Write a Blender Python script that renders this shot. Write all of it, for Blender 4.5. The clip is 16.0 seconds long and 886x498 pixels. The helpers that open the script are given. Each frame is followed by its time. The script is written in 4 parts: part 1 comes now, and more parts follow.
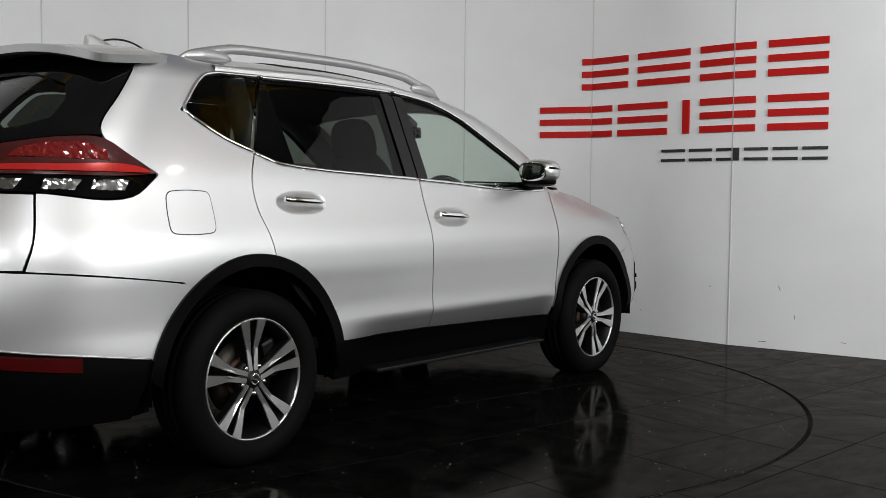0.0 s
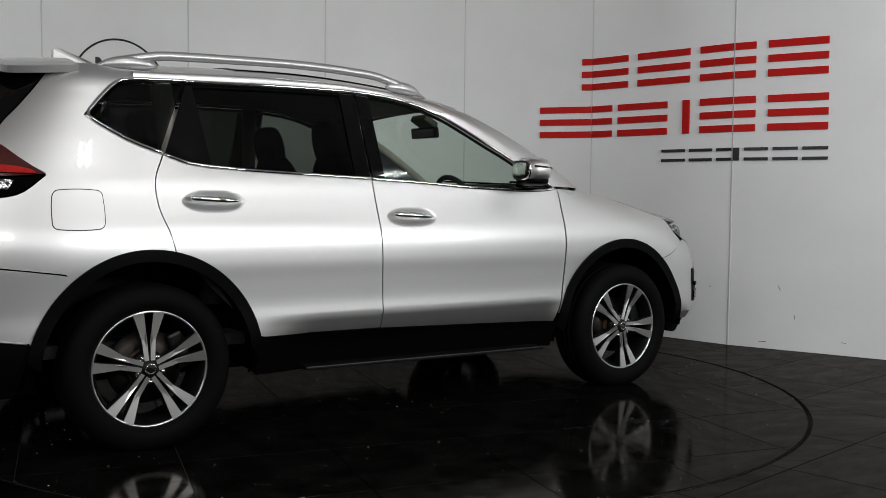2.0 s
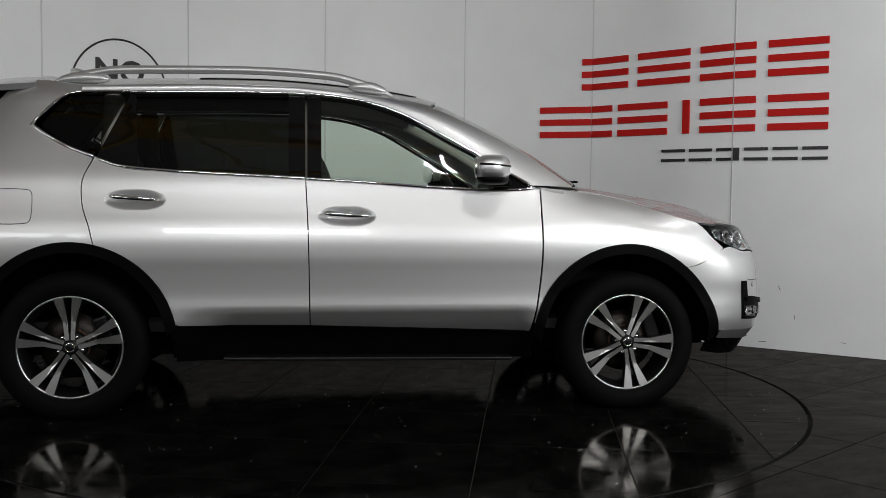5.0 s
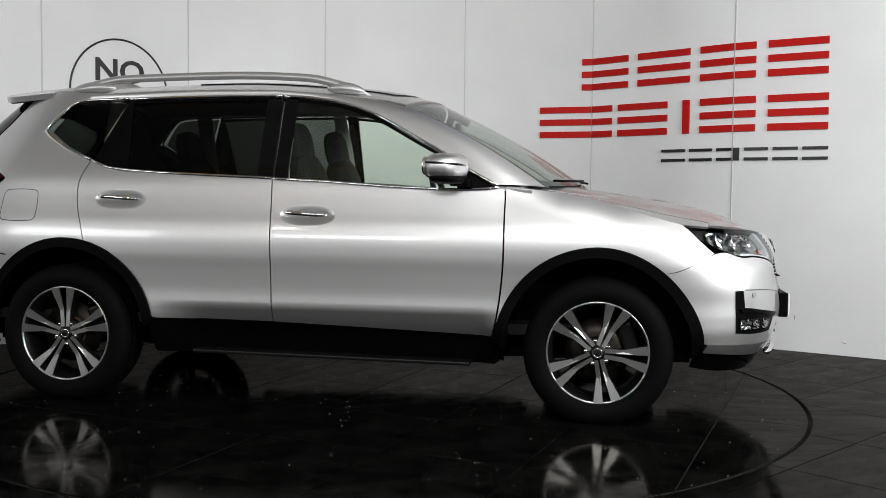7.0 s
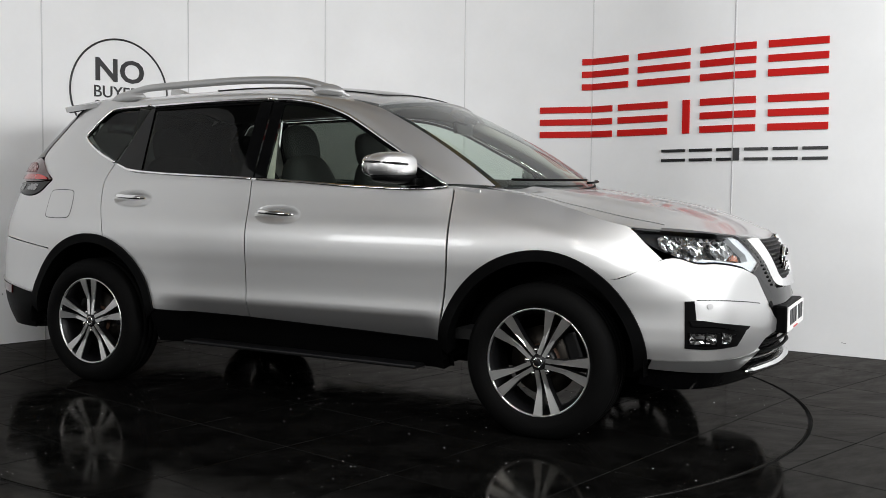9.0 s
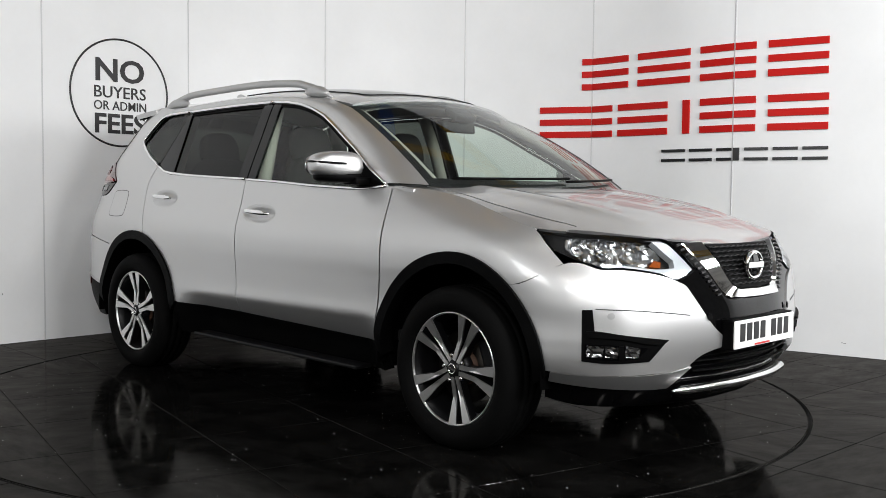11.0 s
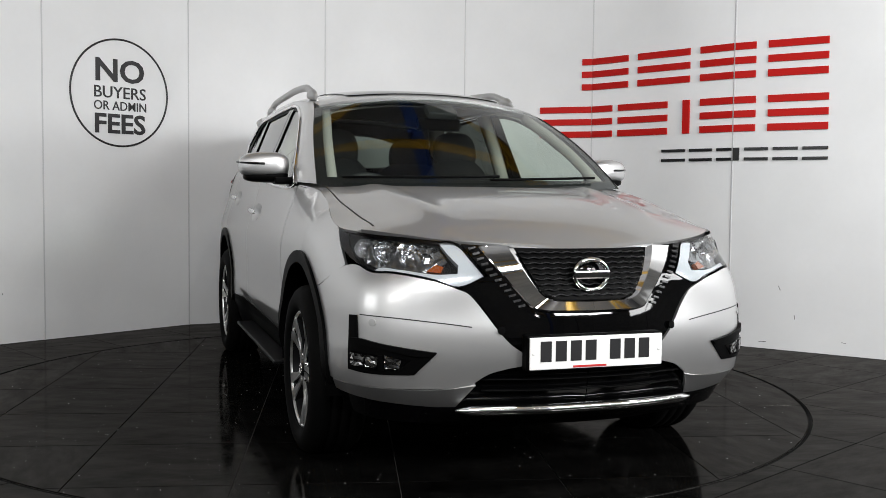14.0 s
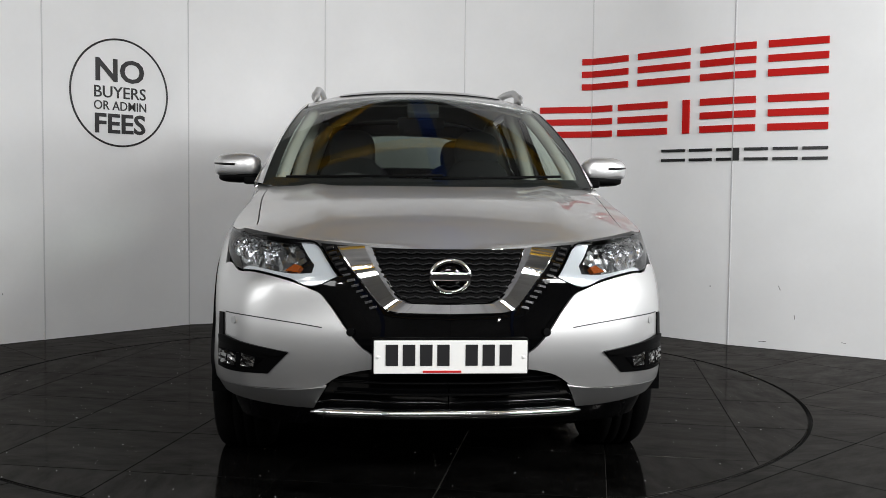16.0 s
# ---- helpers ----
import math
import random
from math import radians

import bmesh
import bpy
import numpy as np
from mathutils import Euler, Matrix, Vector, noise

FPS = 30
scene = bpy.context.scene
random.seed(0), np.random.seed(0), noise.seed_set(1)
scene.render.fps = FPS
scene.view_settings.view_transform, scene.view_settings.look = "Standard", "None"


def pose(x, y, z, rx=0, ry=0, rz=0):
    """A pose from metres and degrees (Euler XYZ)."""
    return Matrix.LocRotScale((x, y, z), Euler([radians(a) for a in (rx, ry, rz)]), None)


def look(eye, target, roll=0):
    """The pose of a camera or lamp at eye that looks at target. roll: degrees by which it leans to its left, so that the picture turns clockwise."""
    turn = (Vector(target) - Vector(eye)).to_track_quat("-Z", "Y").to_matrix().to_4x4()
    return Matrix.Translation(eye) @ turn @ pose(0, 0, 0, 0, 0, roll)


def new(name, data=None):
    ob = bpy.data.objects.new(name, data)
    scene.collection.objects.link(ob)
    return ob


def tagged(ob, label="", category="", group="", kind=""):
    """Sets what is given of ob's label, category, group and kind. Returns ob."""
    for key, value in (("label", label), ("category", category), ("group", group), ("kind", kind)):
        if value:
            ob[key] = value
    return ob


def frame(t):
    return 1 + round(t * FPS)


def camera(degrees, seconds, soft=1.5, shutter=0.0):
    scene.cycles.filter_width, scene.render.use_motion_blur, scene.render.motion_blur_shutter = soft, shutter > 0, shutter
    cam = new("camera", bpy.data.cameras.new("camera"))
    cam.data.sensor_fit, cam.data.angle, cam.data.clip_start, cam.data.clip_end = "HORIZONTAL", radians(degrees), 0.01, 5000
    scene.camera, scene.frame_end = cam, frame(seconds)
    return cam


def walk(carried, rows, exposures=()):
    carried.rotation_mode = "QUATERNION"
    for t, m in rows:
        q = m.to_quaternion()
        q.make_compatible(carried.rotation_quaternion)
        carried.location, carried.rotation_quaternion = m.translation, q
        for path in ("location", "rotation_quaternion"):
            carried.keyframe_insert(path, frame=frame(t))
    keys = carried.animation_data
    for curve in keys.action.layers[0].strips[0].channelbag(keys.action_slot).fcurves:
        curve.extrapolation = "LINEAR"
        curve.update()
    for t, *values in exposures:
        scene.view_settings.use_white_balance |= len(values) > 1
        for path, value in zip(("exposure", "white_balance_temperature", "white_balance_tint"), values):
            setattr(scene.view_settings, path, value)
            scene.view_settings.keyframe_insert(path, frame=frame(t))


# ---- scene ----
from mathutils.geometry import delaunay_2d_cdt

# ---- camera: stands still on a tripod ----
cam = camera(48.74, 16.0, soft=.7)
EYE = pose(0, -5.43, 1.073, 86.821, -.605, -3.537)
walk(cam, [(0, EYE), (16.0, EYE)], exposures=[(0, -.17), (1.0, -.22), (2.0, -.50), (3.0, -.84), (4, -.90), (5.2, -.43), (6.5, 0), (9.0, .31), (11.5, .48), (13.5, .32), (16.0, .18)])

# ---- light: unseen lamp panels round the camera, ceiling tubes and added hall fill ----
world = bpy.data.worlds.new("hall_air")
scene.world = world
world.use_nodes = True
world.node_tree.nodes["Background"].inputs[0].default_value = (.8, .9, 1, 1)
world.node_tree.nodes["Background"].inputs[1].default_value = .01


def area_lamp(eye, target, sx, sy, watts, colour=(.985, .995, 1)):
    data = bpy.data.lights.new("area_light", "AREA")
    data.shape, data.size, data.size_y, data.energy, data.color = "RECTANGLE", sx, sy, watts, colour
    ob = new("area_light", data)
    ob.matrix_world = look(eye, target)
    return ob


# placed to match shadows and highlights; second, fourth and fifth are added fill
LAMPS = [
    ((-3.4, -6.7, 2.5), (-.4, .5, 1.1), 1.8, .70, 34),
    ((-5.3, -4.0, 2.0), (-.4, .2, 1.0), 1.8, 1.0, 32),
    ((4.1, -5.9, 2.8), (.4, .3, 1.1), 1.8, .70, 185),
    ((5.6, -3.7, 2.3), (.4, .2, 1.0), 2.0, 1.0, 110),
    ((-.3, -7.6, 3.7), (0, .5, 1.2), 2.6, .60, 145),
]
for eye, target, sx, sy, watts in LAMPS:
    area_lamp(eye, target, sx, sy, watts)
TUBES = [(1.22, -3.62, 4.5), (4.38, -2.1, 4.5)]
for x, y, z in TUBES:
    for k in (-1, 1):
        ob = area_lamp((0, 0, 1), (0, 0, 0), .5, .035, 24, (1, 1, 1))
        ob.matrix_world = pose(x + .075 * k * .82, y + .075 * k * .57, z, 0, 0, 125)
# added point lamps, unseen: they brighten the hall that the car mirrors
HALL_FILL = [(-5, -7.5, 4.5), (5, -7.5, 4.5), (-5, -13, 4.5), (5, -13, 4.5)]
for at in HALL_FILL:
    data = bpy.data.lights.new("hall_fill_light", "POINT")
    data.energy, data.shadow_soft_size, data.color = 60, .15, (1, .99, .96)
    new("hall_fill_light", data).location = at

# ---- materials ----


def material(name, colour, rough=.5, metal=0, grain=0, scale=60, bump=0, coat=0, stain=0, stain_scale=3, spec=.5):
    m = bpy.data.materials.new(name)
    m.use_nodes = True
    t = m.node_tree
    b = t.nodes["Principled BSDF"]
    b.inputs["Base Color"].default_value = (*colour, 1)
    b.inputs["Roughness"].default_value = rough
    b.inputs["Metallic"].default_value = metal
    b.inputs["Coat Weight"].default_value = coat
    b.inputs["Coat Roughness"].default_value = .03
    b.inputs["Specular IOR Level"].default_value = spec
    at = t.nodes.new("ShaderNodeTexCoord")
    if grain or stain:
        fine = t.nodes.new("ShaderNodeTexNoise")
        fine.inputs["Scale"].default_value = scale
        fine.inputs["Detail"].default_value = 5
        wide = t.nodes.new("ShaderNodeTexNoise")
        wide.inputs["Scale"].default_value = stain_scale
        wide.inputs["Detail"].default_value = 4
        for n in (fine, wide):
            t.links.new(at.outputs["Object"], n.inputs["Vector"])
        one = t.nodes.new("ShaderNodeMapRange")
        one.inputs["To Min"].default_value, one.inputs["To Max"].default_value = 1 - grain, 1 + grain
        t.links.new(fine.outputs["Fac"], one.inputs["Value"])
        two = t.nodes.new("ShaderNodeMapRange")
        two.inputs["From Min"].default_value, two.inputs["From Max"].default_value = .3, .7
        two.inputs["To Min"].default_value, two.inputs["To Max"].default_value = 1 - stain, 1 + stain
        t.links.new(wide.outputs["Fac"], two.inputs["Value"])
        both = t.nodes.new("ShaderNodeMath")
        both.operation = "MULTIPLY"
        t.links.new(one.outputs[0], both.inputs[0])
        t.links.new(two.outputs[0], both.inputs[1])
        tint = t.nodes.new("ShaderNodeVectorMath")
        tint.operation = "SCALE"
        tint.inputs[0].default_value = colour
        t.links.new(both.outputs[0], tint.inputs["Scale"])
        t.links.new(tint.outputs[0], b.inputs["Base Color"])
        r = t.nodes.new("ShaderNodeMath")
        r.operation = "MULTIPLY"
        r.inputs[1].default_value = rough
        t.links.new(two.outputs[0], r.inputs[0])
        t.links.new(r.outputs[0], b.inputs["Roughness"])
        if bump:
            k = t.nodes.new("ShaderNodeBump")
            k.inputs["Strength"].default_value = bump
            k.inputs["Distance"].default_value = .002
            t.links.new(fine.outputs["Fac"], k.inputs["Height"])
            t.links.new(k.outputs[0], b.inputs["Normal"])
    return m


def glass(name, tint, dark=0.0):
    """A thin pane: tinted see-through with a mirror-like gloss."""
    m = bpy.data.materials.new(name)
    m.use_nodes = True
    t = m.node_tree
    t.nodes.clear()
    out = t.nodes.new("ShaderNodeOutputMaterial")
    clear = t.nodes.new("ShaderNodeBsdfTransparent")
    clear.inputs[0].default_value = (*tint, 1)
    gloss = t.nodes.new("ShaderNodeBsdfGlossy")
    gloss.inputs["Roughness"].default_value = .01
    gloss.inputs["Color"].default_value = (1, 1, 1, 1)
    edge = t.nodes.new("ShaderNodeLayerWeight")
    edge.inputs["Blend"].default_value = .5
    power = t.nodes.new("ShaderNodeMath")
    power.operation, power.inputs[1].default_value = "POWER", 5
    fac = t.nodes.new("ShaderNodeMath")
    fac.operation, fac.inputs[1].default_value, fac.inputs[2].default_value = "MULTIPLY_ADD", .88, .034 + dark
    t.links.new(edge.outputs["Facing"], power.inputs[0])
    t.links.new(power.outputs[0], fac.inputs[0])
    mix = t.nodes.new("ShaderNodeMixShader")
    t.links.new(fac.outputs[0], mix.inputs[0])
    t.links.new(clear.outputs[0], mix.inputs[1])
    t.links.new(gloss.outputs[0], mix.inputs[2])
    t.links.new(mix.outputs[0], out.inputs[0])
    return m


PAINT = material("silver_paint", (.595, .595, .595), .41, .95, grain=.10, scale=900, coat=.9)
CHROME = material("chrome", (.86, .86, .86), .05, 1)
POLISHED = material("polished_metal", (.82, .82, .82), .14, 1, grain=.05, scale=40, stain=.1, stain_scale=20)
SATIN = material("satin_rail", (.45, .45, .45), .36, .7, grain=.04, scale=200)
CLAD = material("black_cladding", (.0015, .0015, .0016), .45, 0, grain=.2, scale=500, bump=.2, spec=.04)
GLOSS_BLACK = material("gloss_black", (.0012, .0012, .0014), .04, 0, spec=.32)
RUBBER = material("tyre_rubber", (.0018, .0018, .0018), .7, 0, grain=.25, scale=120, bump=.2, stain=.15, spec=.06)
DARK_METAL = material("dark_alloy", (.004, .004, .0045), .4, .2, spec=.25)
# greyer than the grille's black: light on the step edges put into colour
STEP_GREY = material("lit_step_grey", (.014, .014, .015), .3, .3, grain=.1, scale=300)
ALLOY = material("machined_alloy", (.74, .74, .73), .28, 1, grain=.06, scale=250)
BRAKE = material("brake_disc", (.03, .027, .024), .45, 1, grain=.2, scale=60, stain=.3, stain_scale=12)
RUST = material("brake_rust", (.05, .022, .01), .7, .2, grain=.3, scale=80)
CABIN = material("dark_cloth", (.0035, .0035, .0037), .85, 0, grain=.3, scale=300, bump=.3)
DASH = material("soft_dash", (.02, .02, .02), .6, 0, grain=.2, scale=400, bump=.2)
LINER = material("pale_lining", (.42, .40, .36), .9, 0, grain=.06, scale=300)
CLEAR = glass("green_glass", (.87, .95, .88))
SCREEN = glass("screen_glass", (.74, .80, .77))
DARK_GLASS = glass("privacy_glass", (.11, .12, .11), -.014)
REAR_GLASS = glass("rear_glass", (.20, .23, .21), -.012)
LENS = glass("lamp_lens", (.93, .95, .96))
RED_LENS = material("red_lens", (.045, .001, .001), .2, 0, coat=1, grain=.5, scale=25)
BRIGHT_RED = material("bright_red_lens", (.42, .010, .007), .2, .2, coat=1, grain=.3, scale=60)
DEEP_RED = material("deep_red_lens", (.16, .004, .003), .15, .3, coat=1, grain=.6, scale=45)
SMOKED = material("smoked_facets", (.28, .28, .28), .2, 1)
AMBER = material("amber_lens", (.22, .045, .005), .15, 0, coat=1)
WHITE_BAND = material("white_lamp_band", (.52, .54, .56), .18, .15, coat=.5)
REFLECTOR = material("lamp_reflector", (.62, .62, .63), .16, 1)
PLATE_WHITE = material("plate_white", (.80, .80, .78), .35, 0, grain=.02, scale=100)
INK = material("black_ink", (.012, .012, .013), .4)
RED_INK = material("red_ink", (.5, .02, .02), .4)
PANEL = material("white_wall_panel", (.77, .775, .78), .32, 0, grain=.015, scale=30, stain=.04, stain_scale=1.4, spec=.25, coat=.02)
SEAM = material("panel_seam", (.55, .55, .56), .4, 0, grain=.05, scale=50)
TILE = material("dark_floor_tile", (.0035, .0034, .0032), .07, 0, grain=.8, scale=28, stain=.75, stain_scale=4, bump=.03, spec=.02)
tile_nodes = TILE.node_tree
base = tile_nodes.nodes["Principled BSDF"]
base.inputs["Specular IOR Level"].default_value = 0
sheen = tile_nodes.nodes.new("ShaderNodeBsdfGlossy")
sheen.inputs["Color"].default_value = (.23, .226, .22, 1)
worn = tile_nodes.nodes.new("ShaderNodeTexNoise")
worn.inputs["Scale"].default_value, worn.inputs["Detail"].default_value = 9, 6
worn_to = tile_nodes.nodes.new("ShaderNodeMapRange")
worn_to.inputs["From Min"].default_value, worn_to.inputs["From Max"].default_value = .35, .7
worn_to.inputs["To Min"].default_value, worn_to.inputs["To Max"].default_value = .06, .17
place = tile_nodes.nodes.new("ShaderNodeTexCoord")
tile_nodes.links.new(place.outputs["Object"], worn.inputs["Vector"])
tile_nodes.links.new(worn.outputs["Fac"], worn_to.inputs["Value"])
tile_nodes.links.new(worn_to.outputs["Result"], sheen.inputs["Roughness"])
scuffed = tile_nodes.nodes.new("ShaderNodeTexNoise")
scuffed.inputs["Scale"].default_value, scuffed.inputs["Detail"].default_value, scuffed.inputs["Roughness"].default_value = 3.2, 9, .68
drawn = tile_nodes.nodes.new("ShaderNodeMapping")
drawn.inputs["Scale"].default_value = (1, 2.6, 1)
scuffed_to = tile_nodes.nodes.new("ShaderNodeMapRange")
scuffed_to.inputs["From Min"].default_value, scuffed_to.inputs["From Max"].default_value = .3, .7
scuffed_to.inputs["To Min"].default_value, scuffed_to.inputs["To Max"].default_value = .15, .31
tile_nodes.links.new(place.outputs["Object"], drawn.inputs["Vector"])
tile_nodes.links.new(drawn.outputs["Vector"], scuffed.inputs["Vector"])
tile_nodes.links.new(scuffed.outputs["Fac"], scuffed_to.inputs["Value"])
warm = tile_nodes.nodes.new("ShaderNodeVectorMath")
warm.operation = "SCALE"
warm.inputs[0].default_value = (1.02, .975, .93)
tile_nodes.links.new(scuffed_to.outputs["Result"], warm.inputs["Scale"])
tile_nodes.links.new(warm.outputs["Vector"], sheen.inputs["Color"])
edge = tile_nodes.nodes.new("ShaderNodeFresnel")
edge.inputs["IOR"].default_value = 1.4
coat = tile_nodes.nodes.new("ShaderNodeMixShader")
for link in list(base.inputs["Normal"].links):
    tile_nodes.links.new(link.from_socket, sheen.inputs["Normal"])
tile_nodes.links.new(edge.outputs[0], coat.inputs[0])
tile_nodes.links.new(base.outputs[0], coat.inputs[1])
tile_nodes.links.new(sheen.outputs[0], coat.inputs[2])
tile_nodes.links.new(coat.outputs[0], tile_nodes.nodes["Material Output"].inputs["Surface"])
GROUT = material("dark_joint", (.035, .033, .030), .8, 0, grain=.2, scale=200)
RED_SIGN = material("red_acrylic", (.46, .008, .006), .35, 0, grain=.04, scale=40, spec=.15)
BLACK_SIGN = material("black_acrylic", (.01, .01, .011), .3)
HALL_WALL = material("hall_cladding", (.5, .5, .49), .7, 0, grain=.1, scale=8, stain=.2)
HALL_ROOF = material("hall_roof", (.35, .35, .36), .8, 0, grain=.1, scale=8, stain=.2)
YELLOW = material("yellow_steel", (.62, .36, .03), .5, 0, grain=.1, scale=30, stain=.15)
BLUE = material("blue_steel", (.03, .10, .45), .45, 0, grain=.1, scale=30)
CONCRETE = material("hall_concrete", (.05, .05, .05), .5, 0, grain=.2, scale=30, stain=.3)

# ---- mesh helpers ----


def mesh_of(verts, faces, mat, normals=None, smooth=True):
    me = bpy.data.meshes.new("mesh")
    me.from_pydata([tuple(map(float, v)) for v in verts], [], faces)
    me.materials.append(mat)
    if smooth:
        me.polygons.foreach_set("use_smooth", [True] * len(me.polygons))
    me.update()
    if normals is not None:
        me.normals_split_custom_set_from_vertices([tuple(map(float, n)) for n in normals])
    return me


def joined(pieces):
    """Several (verts, faces, normals) as one."""
    V, F, N = [], [], []
    for v, f, n in pieces:
        k = len(V)
        V += list(v)
        N += list(n)
        F += [tuple(i + k for i in q) for q in f]
    return V, F, N


def part(name, data, mat, parent, label=""):
    """Links a bmesh or (verts, faces, normals) as one mesh object under a thing or a part."""
    if isinstance(data, bmesh.types.BMesh):
        me = bpy.data.meshes.new(name)
        bmesh.ops.recalc_face_normals(data, faces=data.faces)
        data.to_mesh(me)
        data.free()
        me.materials.append(mat)
    elif isinstance(data, bpy.types.Mesh):
        me = data
    else:
        me = mesh_of(data[0], data[1], mat, data[2])
    ob = new(name, me)
    ob.parent = parent
    return tagged(ob, label)


def box(bm, size, at, turn=(0, 0, 0), bevel=.0):
    g = bmesh.ops.create_cube(bm, size=1)
    bmesh.ops.scale(bm, vec=size, verts=g["verts"])
    if bevel:
        e = list({e for v in g["verts"] for e in v.link_edges})
        r = bmesh.ops.bevel(bm, geom=e, offset=bevel, segments=2, profile=.6, affect="EDGES")
        vs = list({v for f in r["faces"] for v in f.verts} | {v for v in g["verts"] if v.is_valid})
    else:
        vs = g["verts"]
    bmesh.ops.transform(bm, matrix=pose(*at, *turn), verts=vs)
    return bm


def bx(size, at, turn=(0, 0, 0), bevel=.0):
    return box(bmesh.new(), size, at, turn, bevel)


def spun(profile, n=48, axis="y"):
    """Turns a profile of (radius, along) round an axis."""
    V, F = [], []
    m = len(profile)
    for i in range(n):
        a = 2 * math.pi * i / n
        for r, y in profile:
            V.append((r * math.cos(a), y, r * math.sin(a)))
    for i in range(n):
        for j in range(m - 1):
            a, b = i * m + j, ((i + 1) % n) * m + j
            F.append((a, b, b + 1, a + 1))
    if axis == "z":
        V = [(x, z, y) for x, y, z in V]
    if axis == "x":
        V = [(y, x, z) for x, y, z in V]
    bm = bmesh.new()
    vs = [bm.verts.new(v) for v in V]
    for f in F:
        bm.faces.new([vs[i] for i in f])
    bmesh.ops.remove_doubles(bm, verts=bm.verts, dist=1e-5)
    for f in bm.faces:
        f.smooth = True
    return bm


def resampled(poly, step, closed=True):
    out = []
    n = len(poly)
    for i in range(n if closed else n - 1):
        a, b = np.array(poly[i]), np.array(poly[(i + 1) % n])
        k = max(1, int(math.ceil(np.hypot(*(b - a)) / step)))
        out += [tuple(a + (b - a) * j / k) for j in range(k)]
    if not closed:
        out.append(tuple(poly[-1]))
    return out


def flowing(poly, step):
    """Resamples an outline; it bends smoothly through blunt corners and keeps sharp ones."""
    P = np.array(poly, float)
    n = len(P)
    ahead = np.roll(P, -1, 0) - P
    size = np.hypot(ahead[:, 0], ahead[:, 1]) + 1e-9
    unit = ahead / size[:, None]
    blunt = (unit * np.roll(unit, 1, 0)).sum(1) > math.cos(math.radians(42))
    mean = unit + np.roll(unit, 1, 0)
    mean /= np.hypot(mean[:, 0], mean[:, 1])[:, None] + 1e-9
    out = []
    for i in range(n):
        j = (i + 1) % n
        k = max(1, int(math.ceil(size[i] / step)))
        if (blunt[i] or blunt[j]) and size[i] > .012:
            k = max(k, 3)
        t0 = (mean[i] if blunt[i] else unit[i]) * size[i]
        t1 = (mean[j] if blunt[j] else unit[i]) * size[i]
        for q in range(k):
            t = q / k
            out.append(tuple(P[i] * (1 + 2 * t) * (1 - t) ** 2 + P[j] * t * t * (3 - 2 * t) + t0 * t * (1 - t) ** 2 - t1 * t * t * (1 - t)))
    return out


def inside(pts, poly):
    P = np.array(poly)
    Q = np.roll(P, -1, 0)
    x, y = pts[:, :1], pts[:, 1:]
    cross = (P[:, 1] > y) != (Q[:, 1] > y)
    with np.errstate(divide="ignore", invalid="ignore"):
        at = P[:, 0] + (y - P[:, 1]) / (Q[:, 1] - P[:, 1]) * (Q[:, 0] - P[:, 0])
    return (cross & (x < at)).sum(1) % 2 == 1


def skin_normals(fn, uv):
    h = 2e-3
    a = fn(uv[:, 0] + h, uv[:, 1]) - fn(uv[:, 0] - h, uv[:, 1])
    b = fn(uv[:, 0], uv[:, 1] + h) - fn(uv[:, 0], uv[:, 1] - h)
    n = np.cross(a, b)
    n /= np.linalg.norm(n, axis=1)[:, None] + 1e-12
    P = fn(uv[:, 0], uv[:, 1])
    return n if np.mean((n * (P - [0, 0, .7])).sum(1)) > 0 else -n


